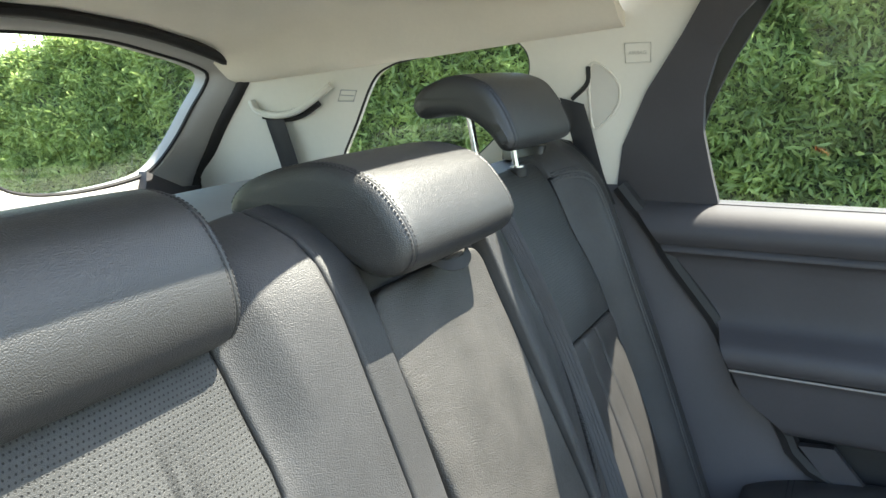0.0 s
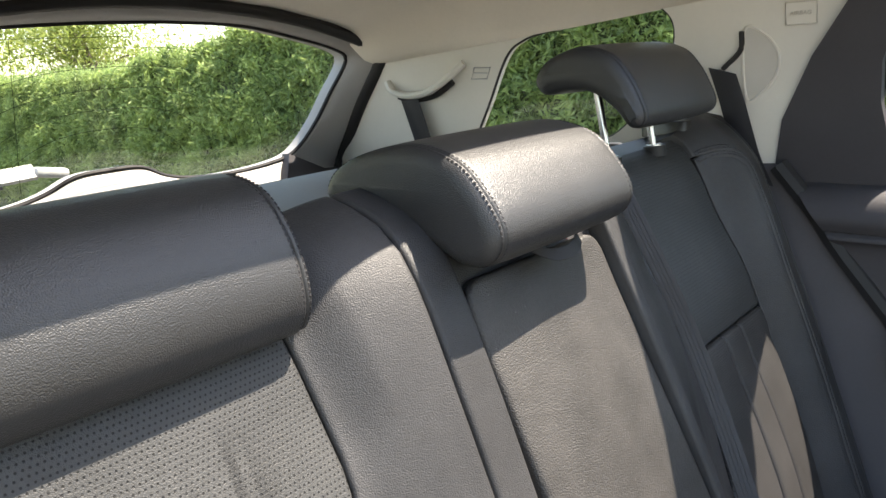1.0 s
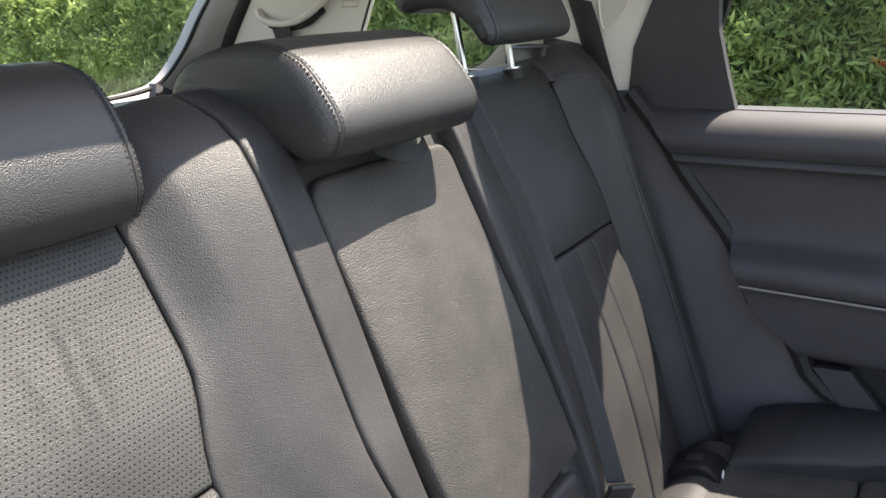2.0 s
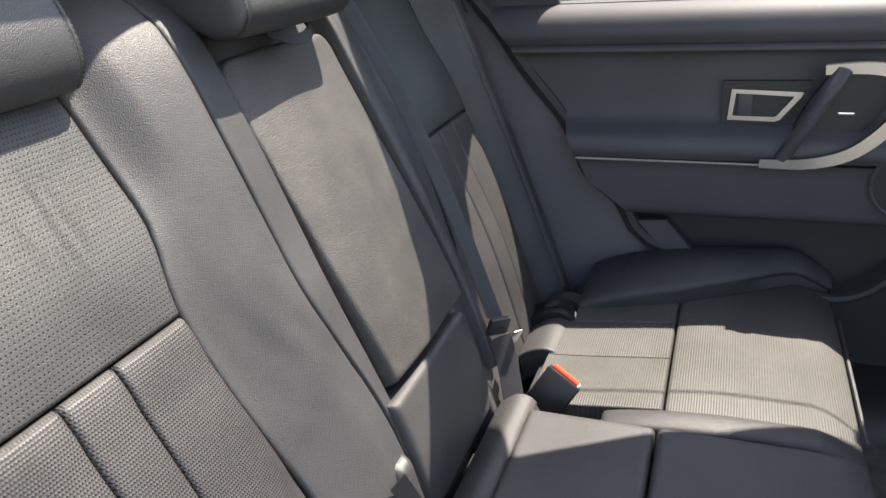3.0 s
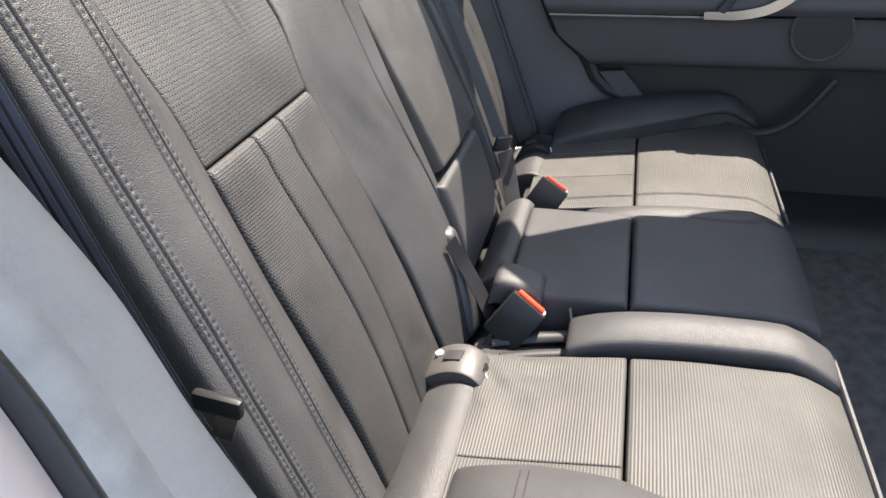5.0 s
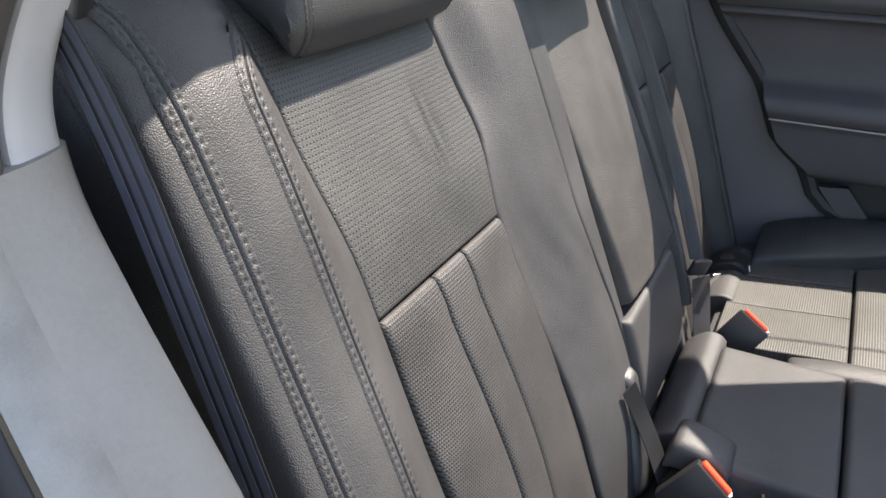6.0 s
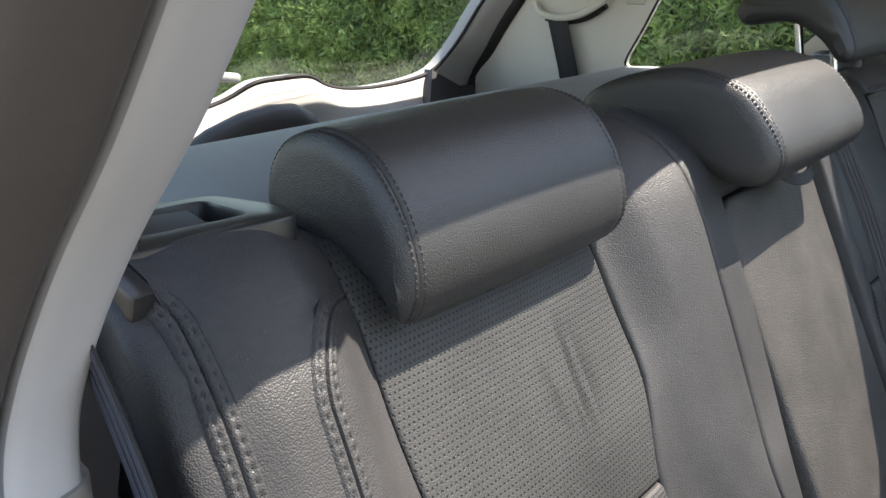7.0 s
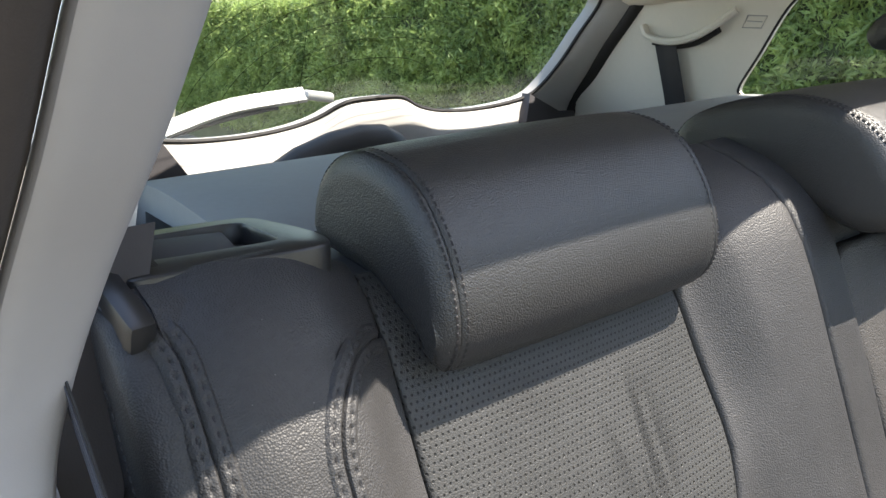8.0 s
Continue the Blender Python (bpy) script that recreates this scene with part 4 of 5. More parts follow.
hr = headrest(seat_r, PROFILE_OUT, -0.4605, 0.0, "black leather headrest pushed down onto the backrest", 0.141)
post_pair(-0.475, 0.19, 1.38, 1.43, hr)
hl = headrest(seat_l, PROFILE_FAR, 0.461, 0.106, "black leather headrest raised on two chrome posts", 0.130)
for x in (0.372, 0.533):
    part("post", tube([(x, 0.160, 1.386), (x, 0.184, 1.53)], 0.0065, 14), CHROME, hl, "polished chrome post")
    guide = part("post_guide", tube([(x, 0.158, 1.380), (x, 0.160, 1.3985)], 0.020, 20), BLACK, back_l)
    part("collar", tube([(x, 0.160, 1.3987), (x, 0.1602, 1.4012)], 0.015, 20), CHROME, guide, "polished metal collar")

mid = thing("car_seat", (0, -0.2, 0.42), "narrow black leather centre seat with folding armrest backrest", "car seat", "rear seats")
core = [[(x, y + 0.02 + d, z) for x, d in ((-0.20, 0), (0.205, 0), (0.205, 0.09), (-0.20, 0.09))] for y, z in (back_at(t) for t in np.linspace(0.56, 1.40, 12))]
cb = part("backrest", loft(core), CHARCOAL, mid, "backrest with folding armrest panel")
rounded = lambda q: 0.030 * (1 - math.sqrt(max(0.0, 1 - max(0.0, (q - 1.296) / 0.0302) ** 2)))
mid_lift = lambda x, q: 0.026 + 0.030 * float(smooth(1.3 - q, 0, 0.45)) + 0.004 * math.cos(x * 20)
part("armrest_panel", pad(over(lambda q: -0.119 + 0.010 * float(smooth(1.1 - q, 0, 0.3)) + rounded(q), lambda q: 0.171 + 0.012 * math.sin(3 * (1.33 - q)) - rounded(q), 0.865, 1.326, mid_lift), 18, 40, 0.009, 0.09), LEATHER_WORN, cb)
part("edge_strip", pad(over(lambda q: 0.174 + 0.012 * math.sin(3 * (1.33 - q)), lambda q: 0.206, 0.72, 1.37, lambda x, q: 0.038 + 0.02 * float(smooth(1.3 - q, 0, 0.45))), 5, 20, 0.006, 0.09), LEATHER, cb)
part("top_pad", pad(over(-0.126, 0.20, 1.31, 1.47, lambda x, q: 0.008 * (1 - float(smooth(q, 1.36, 1.45)))), 12, 12, 0.010, 0.06), LEATHER, cb)
flap = lambda u, v: np.array((-0.135 + 0.295 * u, -0.186 + 0.046 * v - 0.008 * math.sin(math.pi * v), 0.67 + 0.195 * v))
part("hinge_flap", pad(flap, 12, 10, 0.012, 0.05), LEATHER, cb, "smooth leather flap under the armrest")
loop_ = curve([(-0.015, 0.055, 1.355), (0.0, 0.03, 1.343), (0.03, 0.022, 1.342), (0.06, 0.03, 1.35), (0.075, 0.05, 1.36)], 14)
part("pull_loop", ribbon(loop_, (0.0, 0.004, 0.007), 0.002), RUBBER, cb, "small black pull loop")
hm = headrest(mid, PROFILE_MID, 0.0, 0.0, "black leather centre headrest, front sunlit", 0.132)
post_pair(0.0, 0.17, 1.37, 1.42, hm)
cc = part("cushion", block((-0.04, -0.49, 0.53), (0.32, 0.54, 0.22), 0.03), LEATHER, mid, "plain leather cushion with one cross seam")
part("seat_base", block((-0.03, -0.42, 0.50), (0.62, 0.62, 0.20), 0.01), BLACK, mid)
flat_z = lambda y: 0.706 - 1.1 * max(0, -y - 0.735) ** 1.35
part("front_panel", pad(level(-0.212, 0.130, -0.785, -0.475, flat_z, 0.003), 14, 10, 0.012, 0.12), LEATHER, cc)
part("rear_panel", pad(level(-0.212, 0.126, -0.471, -0.262, flat_z, 0.003), 14, 10, 0.010, 0.12), LEATHER, cc)
roll = curve([(-0.268, 0.690), (-0.255, 0.702), (-0.235, 0.705), (-0.215, 0.694), (-0.195, 0.672), (-0.185, 0.64)], 31)
rear = lambda u, v: np.array((-0.165 + 0.33 * u, *roll_at(roll, v)))
part("rear_roll", pad(rear, 8, 30, 0.005, 0.05), LEATHER, cc)
part("side_tab", pad(lambda u, v: np.array((-0.222 + 0.076 * u, -0.335 + 0.095 * v, 0.713 + 0.022 * math.sin(math.pi * v * 0.5))), 10, 10, 0.018, 0.03), LEATHER, cc)


# ---- seat belts and buckles ----
def buckle(tip, end, base, x_side, label):
    """A black buckle with its red button; tip and end: the button's two ends, base: where the stalk enters."""
    tip, end, base = (np.array(p) for p in (tip, end, base))
    axis = tip - base
    axis /= np.linalg.norm(axis)
    w = end - tip
    w -= axis * (w @ axis)
    wl = np.linalg.norm(w)
    w /= wl
    t = np.cross(axis, w)
    c = (tip + end) / 2
    ob = thing("belt_buckle", tuple(c - axis * 0.08), label, "seat belt buckle", "seat belt buckles")

    def box(c0, l, ww, tt, r):
        m = Matrix((axis, w, t)).transposed().to_4x4()
        g = block((0, 0, 0), (l, ww, tt), r)
        return [tuple(np.array(m @ Vector(v)) + c0) for v in g[0]], g[1]
    part("housing", box(c - axis * 0.042, 0.084, wl + 0.008, 0.028, 0.005), BUCKLE, ob)
    part("button", box(c + axis * 0.003, 0.008, wl - 0.006, 0.016, 0.003), RED, ob, "bright red release button")
    part("button_rim", box(c + axis * 0.001 + w * (wl / 2 - 0.002), 0.006, 0.004, 0.018, 0.001), WHITE, ob)
    part("stalk", ribbon(curve([c - axis * 0.065, c - axis * 0.11 + w * 0.004, c - axis * 0.16], 6), w * 0.02, 0.004), WEBBING, ob)
    return ob


buckle((-0.231, -0.289, 0.726), (-0.245, -0.332, 0.683), (-0.262, -0.231, 0.655), -1, "black belt buckle with red button beside the sunlit cushion")
buckle((0.225, -0.282, 0.735), (0.210, -0.329, 0.698), (0.190, -0.232, 0.665), 1, "black belt buckle with red button between the cushions")

cbelt = thing("seat_belt", (0.29, 0.05, 1.36), "black centre seat belt hanging slack down the backrest", "seat belt", "seat belts")
path = [(0.235, *back_at(1.46, 0.020)), (0.226, *back_at(1.38, 0.046)), (0.228, *back_at(1.28, 0.056)), (0.242, *back_at(1.16, 0.060)), (0.240, *back_at(1.04, 0.066)), (0.228, *back_at(0.92, 0.072)), (0.212, -0.180, 0.825)]
belt_line = curve(path, 40)
part("webbing", ribbon(belt_line, (0.0085, -0.0115, 0), 0.0015), WEBBING, cbelt)
for k in (-0.62, -0.2, 0.2, 0.62):
    part("woven_rib", ribbon(belt_line + k * np.array((0.0085, -0.0115, 0)) + np.array((-0.0010, -0.0008, 0)), (0.0013, -0.0017, 0), 0.0006), WEBBING, cbelt)
tg_ = part("tongue", block((0.205, -0.188, 0.812), (0.044, 0.012, 0.036), 0.005, (15, 10, -38)), BLACK, cbelt)
part("tongue_plate", block((0.222, -0.212, 0.780), (0.020, 0.003, 0.045), 0.0012, (28, 5, -38)), CHROME, tg_, "steel latch plate")
part("lap_webbing", ribbon(curve([(0.190, -0.196, 0.80), (0.198, -0.203, 0.75), (0.192, -0.212, 0.70), (0.182, -0.222, 0.655)], 14), (0.019, -0.013, 0.0), 0.0015), WEBBING, cbelt)
# Blacker than the other webbing: this strap's shade is in its colour.
part("lap_webbing", ribbon(curve([(-0.200, -0.164, 0.790), (-0.196, -0.186, 0.745), (-0.206, -0.214, 0.700), (-0.222, -0.238, 0.662)], 14), (0.012, -0.006, 0.006), 0.0018), BUCKLE, seat_r, "folded belt strap beside the buckle")


def side_belt(s):
    ob = thing("seat_belt", (s * 0.78, 0.1, 1.5), "black outer seat belt running down beside the seat", "seat belt", "seat belts")
    top = [(far_x(y, z) - 0.012, y, z) for y, z in ((0.125, 1.515), (0.112, 1.46), (0.100, 1.40), (0.086, 1.34))]
    if s < 0:
        top = [(0.838, 0.13, 1.46), (0.834, 0.108, 1.42), (0.830, 0.086, 1.37), (0.826, 0.068, 1.31)]
    path = top + [(0.824, 0.05, 1.24), (0.826, 0.018, 1.14), (0.832, -0.035, 0.99), (0.836, -0.08, 0.88), (0.835, -0.15, 0.7)]
    part("webbing", ribbon(curve([(s * x, y, z) for x, y, z in path], 40), (0.0, 0.027 if s > 0 else 0.023, 0.007), 0.0015), WEBBING, ob)
    return ob


side_belt(1)
nb = side_belt(-1)
rib = curve([(-0.838, 0.13, 1.46), (-0.834, 0.108, 1.42), (-0.830, 0.086, 1.37), (-0.826, 0.068, 1.31), (-0.824, 0.05, 1.24), (-0.826, 0.018, 1.14), (-0.832, -0.035, 0.99), (-0.836, -0.08, 0.88)], 30)
# Woven stripes of the belt; their paler blue includes the skylight falling on them.
for k, wide in ((-0.0145, 0.0050), (0.0, 0.0042), (0.0145, 0.0050)):
    part("woven_rib", ribbon(rib + np.array((-0.0012, k, 0.26 * k)), (0.0, wide, 0.26 * wide), 0.0006), WEB_RIB, nb)
part("tongue", block((-0.842, -0.100, 0.968), (0.012, 0.050, 0.022), 0.005, (8, 0, 0)), BUCKLE, nb)
part("tongue_plate", block((-0.838, -0.100, 0.940), (0.004, 0.022, 0.04), 0.0015, (20, 0, 0)), NICKEL, nb)

iso = thing("anchor_cover", (-0.31, -0.19, 0.6), "grey child seat anchor cover with a slot and small label", "anchor cover")
m_iso = (-12, 0, -8)
hump = curve([(-0.262, 0.628), (-0.262, 0.655), (-0.247, 0.674), (-0.222, 0.682), (-0.190, 0.674), (-0.160, 0.652), (-0.142, 0.620)], 24)
part("cover", loft([[(x + 0.10 * (y + 0.2), -0.21 + (y + 0.21) * k, 0.62 + (z - 0.62) * k) for y, z in hump] for x, k in ((-0.410, 0.96), (-0.406, 1.0), (-0.346, 1.0), (-0.339, 0.985), (-0.334, 0.93))]), ANCHOR, iso)
part("slot", block((-0.372, -0.206, 0.6805), (0.026, 0.030, 0.004), 0.0018, m_iso), RUBBER, iso)
part("round_mark", tube([(-0.358, -0.180, 0.6660), (-0.358, -0.1790, 0.6722)], 0.0065, 16), WHITE, iso, "small round white mark")
part("front_face", block((-0.386, -0.2585, 0.645), (0.046, 0.010, 0.046), 0.003, (-20, 0, -8)), BUCKLE, iso)
iso_word = bpy.data.curves.new("word", "FONT")
iso_word.body, iso_word.size, iso_word.extrude, iso_word.align_x, iso_word.align_y = "ISOFIX", 0.0075, 0.0003, "CENTER", "CENTER"
iso_word.materials.append(WHITE)
wd = new("word", iso_word)
wd.matrix_basis = Matrix.Translation((-0.390, -0.2645, 0.655)) @ (Matrix.Rotation(radians(-20), 4, "X") @ Matrix(((0, -1, 0, 0), (0, 0, -1, 0), (1, 0, 0, 0), (0, 0, 0, 1))))
wd.parent = iso
wd.matrix_parent_inverse = PLACE[iso].inverted()

# the second cover, at the far seat
far_iso = thing("anchor_cover", (0.57, -0.19, 0.6), "dark child seat anchor cover with a small pale label", "anchor cover")
part("cover", loft([[(x - 0.10 * (y + 0.2), -0.21 + (y + 0.21) * k, 0.62 + (z - 0.62) * k) for y, z in hump] for x, k in ((0.520, 0.93), (0.525, 0.985), (0.532, 1.0), (0.586, 1.0), (0.590, 0.96))]), BUCKLE, far_iso)
part("slot", block((0.556, -0.206, 0.6805), (0.026, 0.030, 0.004), 0.0018, (-12, 0, 8)), RUBBER, far_iso)
part("label_bar", block((0.552, -0.2600, 0.662), (0.020, 0.002, 0.007), 0.0006, (-20, 0, 8)), WHITE, far_iso, "small white label bar")

# load cover behind the seats
cov = thing("load_cover", (0, 0.42, 1.33), "grey vinyl roller load cover behind the rear seats", "load cover")
sec = curve([(0.36, 1.372), (0.42, 1.381), (0.55, 1.388), (0.66, 1.382), (0.70, 1.36), (0.69, 1.30)], 26)
lid = [(y, z) for y, z in sec] + [(0.66, 1.30), (0.64, 1.35), (0.36, 1.355)]
part("cover", loft([[(x, y, z) for y, z in lid] for x in np.linspace(-0.64, 0.64, 9)]), SHELF, cov)
tub = [(0.315 + 0.04 * math.cos(a), 1.345 + 0.036 * math.sin(a)) for a in np.linspace(0, 2 * math.pi, 20, endpoint=False)]
part("roller_housing", loft([[(x, y, z) for y, z in tub] for x in np.linspace(-0.63, 0.63, 5)]), SHELF, cov)
for sg in (1, -1):
    part("end_cap", block((sg * 0.648, 0.33, 1.345), (0.024, 0.10, 0.085), 0.01), BLACK, cov)

# ---- near door opening ----
JAMB = curve([(-0.735, -0.15, 1.76), (-0.76, -0.09, 1.68), (-0.785, -0.033, 1.585), (-0.797, 0.003, 1.533), (-0.812, 0.055, 1.47), (-0.829, 0.092, 1.405), (-0.842, 0.102, 1.355),
              (-0.852, 0.085, 1.30), (-0.867, 0.035, 1.24), (-0.880, -0.010, 1.195), (-0.895, -0.075, 1.115), (-0.915, -0.13, 1.03), (-0.930, -0.18, 0.96), (-0.94, -0.25, 0.83), (-0.94, -0.30, 0.5)], 90)


def band(s, lo, hi, section, thick=0.02):
    """A moulding along the rear edge of the door opening. section: metres outwards and rearwards of the edge."""
    loops = []
    sec = curve(section, 12)
    for x, y, z in JAMB:
        if lo <= z <= hi:
            lp = [(-s * (x - a), y + d, z) for a, d in sec]
            lp += [(-s * (x - a), y + d + thick, z) for a, d in reversed(sec[::3])]
            loops.append(lp)
    return loft(loops)


for s, nm in ((-1, "right"), (1, "left")):
    jb = thing("door_jamb_" + nm, (s * 0.88, 0.0, 0.5), "rear door opening edge with pale trim, dark seal and brown paint", "door jamb", "", "structure")
    part("pillar_trim", band(s, 1.328, 1.78, [(0.0, 0.012), (0.004, 0.0), (0.02, -0.006), (0.042, -0.010), (0.046, 0.0)]), ALMOND, jb, "pale grey pillar trim")
    part("lower_trim", band(s, 0.5, 1.338, [(-0.006, 0.06), (-0.004, 0.02), (0.0, 0.0), (0.03, -0.014), (0.074, -0.020)]), GREY_TRIM, jb, "dark grey textured lower trim")
    part("door_seal", band(s, 1.325, 1.78, [(0.047, 0.0), (0.055, -0.016), (0.075, -0.020), (0.10, -0.016), (0.112, 0.004)]), SEAL, jb, "brown grey rubber door seal")
    part("tread_strip", band(s, 0.5, 1.338, [(0.0715, -0.0196), (0.085, -0.0235), (0.098, -0.0225), (0.108, -0.014)]), TREAD, jb, "ribbed grey strip")
    part("sill_seal", band(s, 0.5, 1.338, [(0.108, -0.004), (0.111, -0.012), (0.115, -0.012), (0.118, 0.0)]), RUBBER, jb)
    part("painted_edge", band(s, 0.5, 1.78, [(0.118, 0.01), (0.15, 0.004), (0.19, 0.012), (0.23, 0.04)]), PAINT, jb, "brown grey painted body edge")
    part("inner_panel", sheet([(-0.26, 0.5), (0.3, 0.5), (0.3, 1.34), (0.13, 1.34), (0.12, 1.28), (0.06, 1.22), (-0.04, 1.115), (-0.14, 0.96), (-0.21, 0.83)], [], lambda a, c: (s * min(0.925, 0.868 + 0.15 * max(0.0, 1.2 - c)), a, c), (s * 0.01, 0, 0)), BLACK, jb)

# ---- far door ----
def door_x(z):
    return 0.855 - 0.25 * max(0, z - 1.2)


def door_edge(z):
    """Where the far door's panels end at the wheel arch trim."""
    return float(np.interp(z, [0.5, 0.70, 0.728, 0.766, 0.849, 0.912, 1.044, 1.177, 1.242, 1.332], [-0.62, -0.5, -0.43, -0.354, -0.316, -0.239, -0.183, -0.076, -0.035, 0.04]))


def door_skin(section, behind, slope=0.0):
    """A door moulding with the given section (across, up), ending at the wheel arch trim."""
    loops = []
    for k, y in enumerate((None, -0.6, -0.74, -0.98, -2.0)):
        dip = slope if k > 2 else 0.0
        loops.append([(min(x + dip, 0.86), door_edge(z) - 0.012 if y is None else y, z - 1.2 * dip) for x, z in list(map(tuple, section)) + behind])
    return loft(loops)


dr = thing("door_left", (0.8, -0.55, 0.45), "closed rear door with dark panel, chrome pull and window", "car door", "", "structure")
WIN = [(-0.172, 1.298), (-0.158, 1.36), (-0.141, 1.45), (-0.142, 1.52), (-0.165, 1.60), (-0.20, 1.662), (-0.25, 1.715), (-0.29, 1.742), (-1.10, 1.742), (-1.10, 1.298)]
OUT = [(0.045, 1.20), (0.04, 1.332), (0.025, 1.418), (-0.03, 1.534), (-0.10, 1.64), (-0.16, 1.742)] + WIN[7::-1] + [WIN[9], WIN[8], (-2.05, 1.742), (-2.05, 1.20)]
part("window_pillar", sheet(OUT, [], lambda a, b: (door_x(b) - 0.012, a, b), (0.024, 0, 0)), CHARCOAL, dr)
g = part("pane", sheet(WIN, [], lambda a, b: (door_x(b) + 0.006, a, b), (0.004, 0, 0)), GLASS, dr)
g.visible_shadow = False
# Board added outside the glass; its upper rear corner trims the sun patch.
SUN_BLOCKER = [(0.05, 1.10), (0.05, 1.40), (-0.04, 1.62), (-0.14, 1.80), (-0.38, 1.80), (-0.30, 1.770), (-0.255, 1.70), (-0.195, 1.60), (-0.145, 1.50), (-0.115, 1.40), (-0.11, 1.10)]
part("outer_blocker", sheet(SUN_BLOCKER, [], lambda a, b: (door_x(b) + 0.050, a, b), (0.02, 0, 0)), RUBBER, dr, "black outer board added to cut off sun at the window corner")
body = curve([(0.86, 1.30), (0.805, 1.294), (0.775, 1.278), (0.760, 1.255), (0.757, 1.235), (0.768, 1.215)], 18)
part("window_ledge", door_skin(body, [(0.86, 1.215)]), CHARCOAL, dr)
body = curve([(0.775, 1.213), (0.768, 1.20), (0.785, 1.18), (0.79, 1.10), (0.782, 1.055), (0.75, 1.035), (0.722, 1.02), (0.715, 0.995), (0.725, 0.975)], 30)
part("upper_panel", door_skin(body, [(0.86, 0.975), (0.86, 1.213)]), CHARCOAL, dr)
part("trim_line", tube([(0.722, -0.225, 0.972), (0.722, -0.64, 0.970)], 0.0025, 6), GREY_TRIM, dr)
body = curve([(0.728, 0.968), (0.735, 0.95), (0.745, 0.88), (0.755, 0.84), (0.79, 0.825)], 14)
part("lower_panel", door_skin(body, [(0.86, 0.825), (0.86, 0.968)]), CHARCOAL, dr)
# Black sheet stands in for the shaded void under the lower panel.
part("pocket_panel", sheet([(-0.50, 0.34), (-2.0, 0.34), (-2.0, 0.83), (-0.34, 0.83)], [], lambda a, b: (0.83, a, b), (0.05, 0, 0)), RUBBER, dr)

pull = curve([(0.712, -0.612, 0.978), (0.706, -0.70, 0.982), (0.704, -0.775, 1.005), (0.704, -0.835, 1.06), (0.706, -0.862, 1.12), (0.708, -0.845, 1.160), (0.712, -0.79, 1.172), (0.718, -0.715, 1.168)], 40)
side = np.array([(0.0, 0.0, 0.013)] * 40)
for i in range(40):
    d = pull[min(i + 1, 39)] - pull[max(i - 1, 0)]
    n_ = np.array((0.0, -d[2], d[1]))
    side[i] = n_ / np.linalg.norm(n_) * (0.0095 + 0.004 * math.sin(math.pi * i / 39))
hp = part("door_pull", ribbon(pull, side, 0.016), NICKEL, dr, "satin chrome door pull")
part("grip", tube(curve([(0.715, -0.655, 0.99), (0.700, -0.685, 1.05), (0.700, -0.72, 1.12), (0.715, -0.745, 1.168)], 14), 0.022, 12, 0.6), CHARCOAL, hp)
part("cup", sheet(closed_curve([(-0.66, 1.0), (-0.75, 1.0), (-0.81, 1.05), (-0.845, 1.11), (-0.84, 1.155), (-0.74, 1.16)], 30), [], lambda a, b: (0.752, a, b), (0.02, 0, 0)), BLACK, dr)
part("brand_bar", block((0.748, -0.765, 1.075), (0.003, 0.030, 0.006), 0.001), CHROME, dr, "small pale lettering bar")
rel = part("release_bezel", sheet([(-0.53, 1.04), (-0.70, 1.04), (-0.70, 1.135), (-0.53, 1.135)], [], lambda a, b: (0.772, a, b), (0.03, 0, 0)), BLACK, dr, "black release handle recess")
ring = [(-0.547, 1.120), (-0.685, 1.114), (-0.683, 1.105), (-0.645, 1.056), (-0.635, 1.052), (-0.542, 1.055)]
ring_in = [(-0.556, 1.111), (-0.668, 1.105), (-0.664, 1.098), (-0.638, 1.064), (-0.632, 1.062), (-0.552, 1.064)]
part("release_ring", sheet(ring, [ring_in], lambda a, b: (0.764, a, b), (0.012, 0, 0)), NICKEL, rel, "satin chrome ring")
part("release_lever", block((0.770, -0.575, 1.087), (0.008, 0.03, 0.045), 0.003), CHARCOAL, rel)
disc = [(-0.895 + 0.070 * math.cos(t), 0.937 + 0.070 * math.sin(t)) for t in np.linspace(0, 2 * math.pi, 48, endpoint=False)]
sp = part("speaker", sheet(disc, [], lambda a, b: (0.728, a, b), (0.02, 0, 0)), RUBBER, dr, "round black speaker grille")
lp = [(0.729, a, b) for a, b in disc]
part("speaker_ring", tube(lp + lp[:2], 0.004, 6), CHARCOAL, sp)
pocket = [(0.765, -0.66, 0.69), (0.755, -0.72, 0.675), (0.752, -0.80, 0.66), (0.755, -0.88, 0.70), (0.76, -0.96, 0.81)]
part("pocket_lip", tube(curve(pocket, 24), 0.012, 8), RUBBER, dr)
fl = [(0.780, -0.362, 0.806), (0.780, -0.428, 0.812), (0.780, -0.505, 0.72), (0.780, -0.44, 0.715)]
part("pocket_flap", ([*fl, *[(x + 0.02, y, z) for x, y, z in fl]], [(0, 1, 2, 3), (7, 6, 5, 4), (0, 4, 5, 1), (1, 5, 6, 2), (2, 6, 7, 3), (3, 7, 4, 0)]), CHARCOAL, dr)

# ---- pillar fittings on the far side ----
def on_side(y, z, off=0.0):
    return np.array((far_x(y, z) - off, y, z))


dg = thing("belt_guide", (0.67, 0.8, 1.5), "pale moulded belt guide with a folded black belt below it", "belt guide")
arc = curve([on_side(0.925, 1.525, 0.004), on_side(0.905, 1.500, 0.016), on_side(0.85, 1.490, 0.022), on_side(0.79, 1.500, 0.022), on_side(0.735, 1.530, 0.016), on_side(0.695, 1.560, 0.004)], 24)
part("lip", tube(arc, 0.011, 8, 0.8), CREAM, dg)
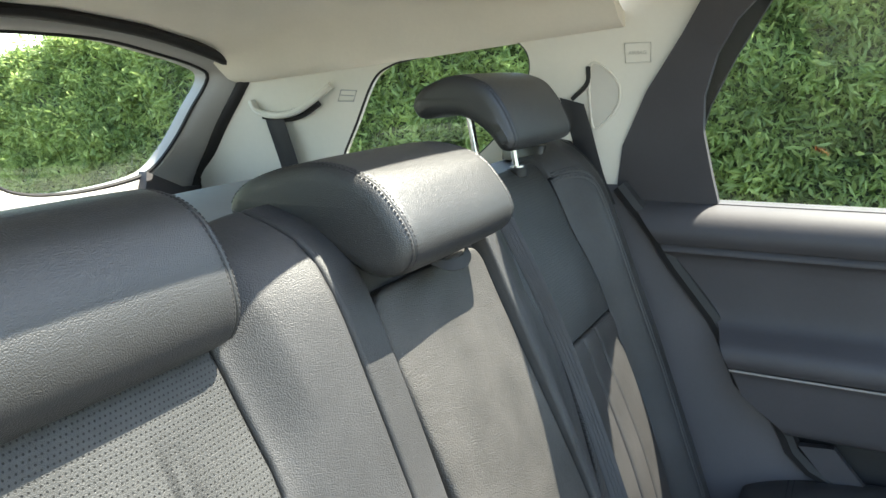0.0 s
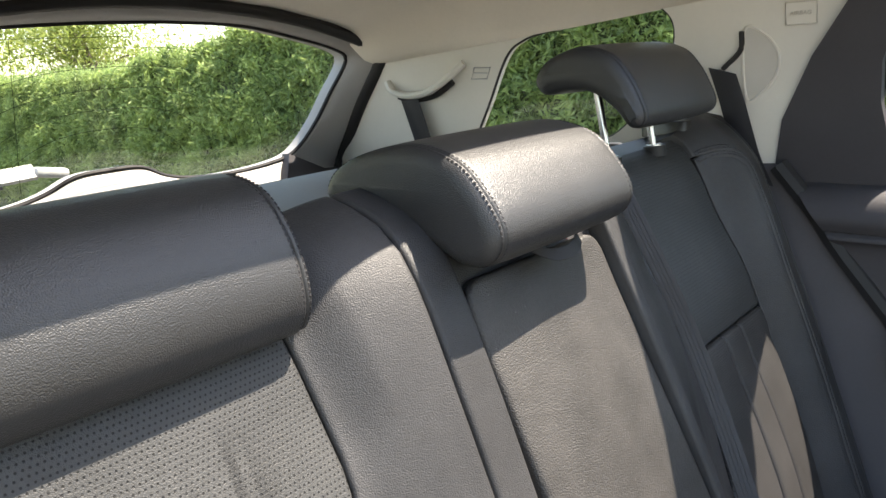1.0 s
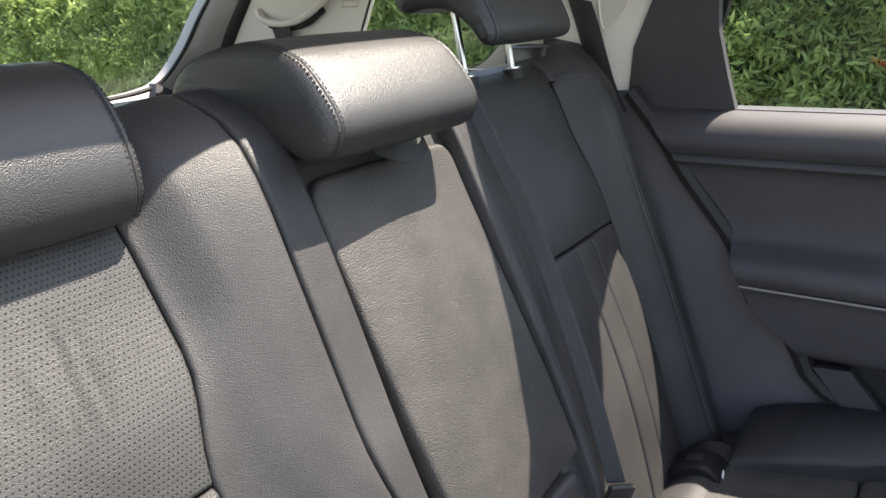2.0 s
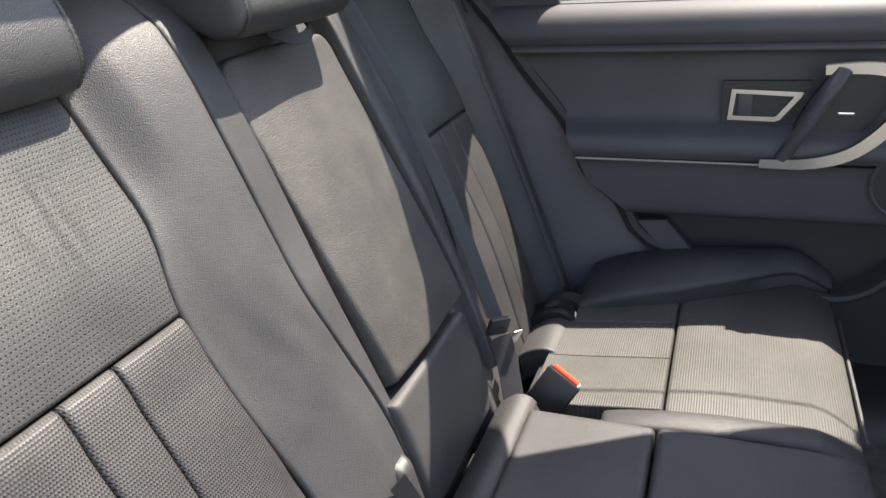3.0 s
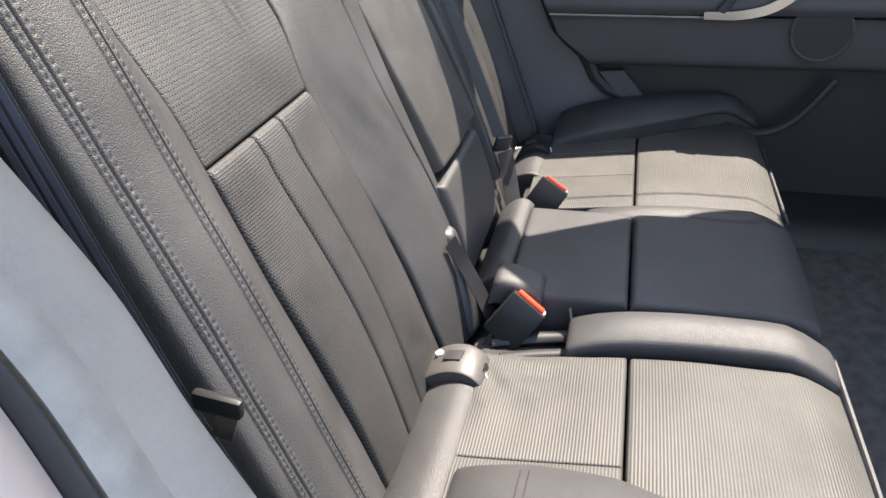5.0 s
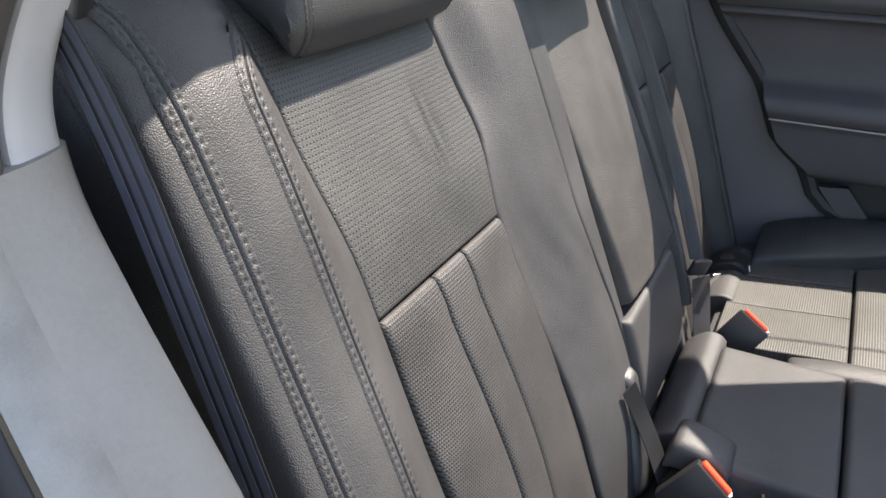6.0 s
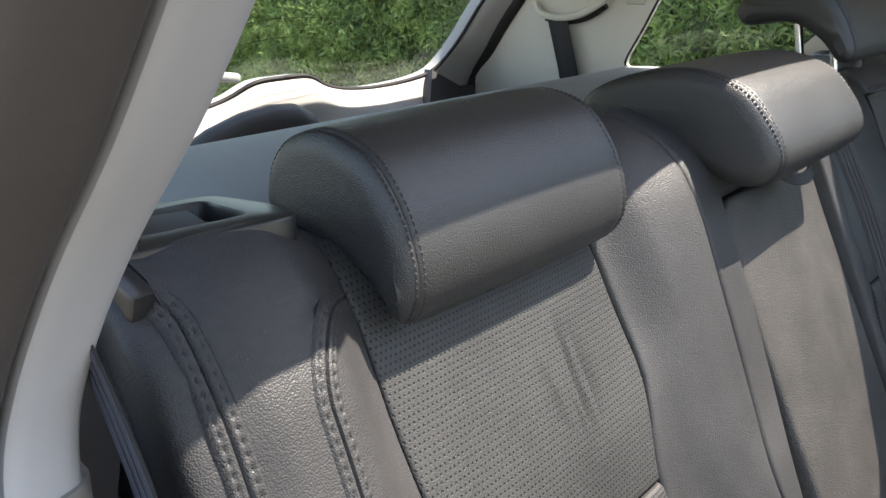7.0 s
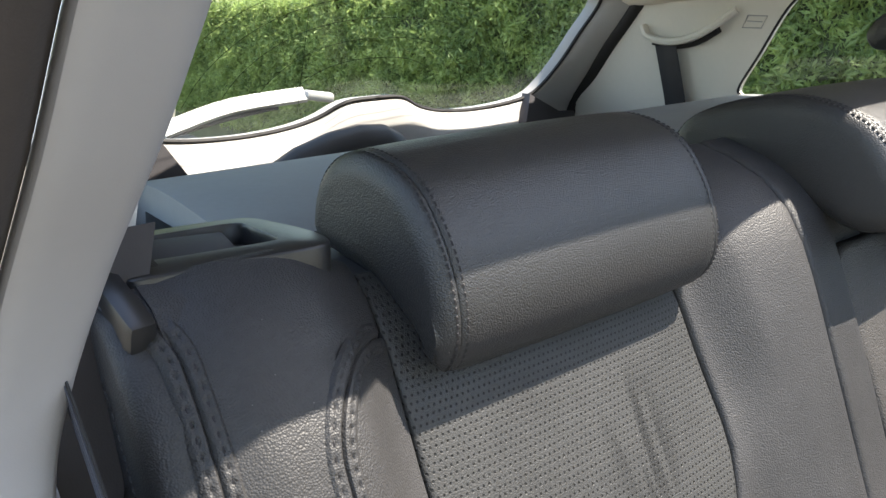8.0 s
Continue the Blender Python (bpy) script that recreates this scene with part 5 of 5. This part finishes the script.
arc = curve([on_side(0.90, 1.488, 0.006), on_side(0.85, 1.479, 0.006), on_side(0.79, 1.489, 0.006), on_side(0.735, 1.518, 0.006)], 14)
part("slot", tube(arc, 0.008, 6), RUBBER, dg)
part("webbing", ribbon([on_side(0.865, 1.492, 0.014), on_side(0.857, 1.43, 0.016), on_side(0.850, 1.36, 0.016), on_side(0.845, 1.26, 0.014)], (0.0, 0.032, 0.006), 0.002), WEBBING, dg)
cg = thing("belt_recess", (0.76, 0.06, 1.5), "rounded plate darkened as a shaded belt recess in the pale pillar trim", "belt recess")
outl = closed_curve([(0.085, 1.585), (0.050, 1.578), (0.028, 1.545), (0.032, 1.505), (0.060, 1.470), (0.088, 1.462)], 30)
# Flat plate; the recess's shading is put into its darker cream.
part("recess", sheet(outl, [], lambda a, b: tuple(on_side(a, b, 0.002)), (0.004, 0, 0)), SHADED_CREAM, cg)
lp = [on_side(a, b, 0.003) for a, b in outl]
part("recess_lip", tube(lp + lp[:2], 0.003, 6), CREAM, cg)
# Black tube drawn for the shading where the belt goes in.
part("slot", tube(curve([on_side(0.088, 1.585, 0.006), on_side(0.092, 1.55, 0.008), on_side(0.125, 1.518, 0.008)], 10), 0.005, 6), RUBBER, cg)
ab = thing("airbag_badge", (0.755, -0.013, 1.6), "square pale badge with raised word on the pillar trim", "badge")
part("plate", sheet([(-0.037, 1.590), (0.013, 1.590), (0.013, 1.628), (-0.037, 1.628)], [], lambda a, b: tuple(on_side(a, b, 0.004)), (0.006, 0, 0)), CREAM, ab)
part("rim", tube([on_side(a, b, 0.005) for a, b in ((-0.037, 1.590), (0.013, 1.590), (0.013, 1.628), (-0.037, 1.628), (-0.037, 1.590))], 0.0014, 6), SHADED_CREAM, ab)
txt = bpy.data.curves.new("word", "FONT")
txt.body, txt.size, txt.extrude, txt.align_x, txt.align_y = "AIRBAG", 0.0105, 0.0006, "CENTER", "CENTER"
word = new("word", txt)
c = on_side(-0.012, 1.609, 0.0078)
word.matrix_basis = Matrix.Translation(c) @ Matrix(((0, 0.24, -0.97, 0), (-1, 0, 0, 0), (0, 0.97, 0.24, 0), (0, 0, 0, 1)))
txt.materials.append(SHADED_CREAM)
word.parent = ab
word.matrix_parent_inverse = PLACE[ab].inverted()
mk = thing("trim_badge", (0.67, 0.655, 1.53), "small square outline mark moulded in the pillar trim", "badge")
sq = [(0.672, 1.548), (0.631, 1.546), (0.645, 1.521), (0.686, 1.522)]
part("rim", tube([on_side(a, b, 0.001) for a, b in sq + sq[:1]], 0.0016, 6), ALMOND, mk)
part("bar", tube([on_side(0.676, 1.536, 0.001), on_side(0.642, 1.534, 0.001)], 0.0012, 6), ALMOND, mk)

# wheel arch trim and door seal beside the far seat
arch = thing("wheel_arch_trim", (0.8, -0.15, 0.6), "smooth charcoal wheel arch trim between seat and door", "trim", "", "structure")
zs = np.linspace(0.55, 1.33, 24)
outl = [(door_edge(z), z) for z in zs] + [(0.12, 1.33), (0.10, 0.55)]
part("panel", sheet(outl, [], lambda a, c: (0.803 + 0.05 * max(0.0, a + 0.1), a, c), (0.03, 0, 0)), ARCH_TRIM, arch)
part("seal", tube([(0.797, door_edge(z) - 0.008, z) for z in zs], 0.019, 8), RUBBER, arch, "black rubber door seal")
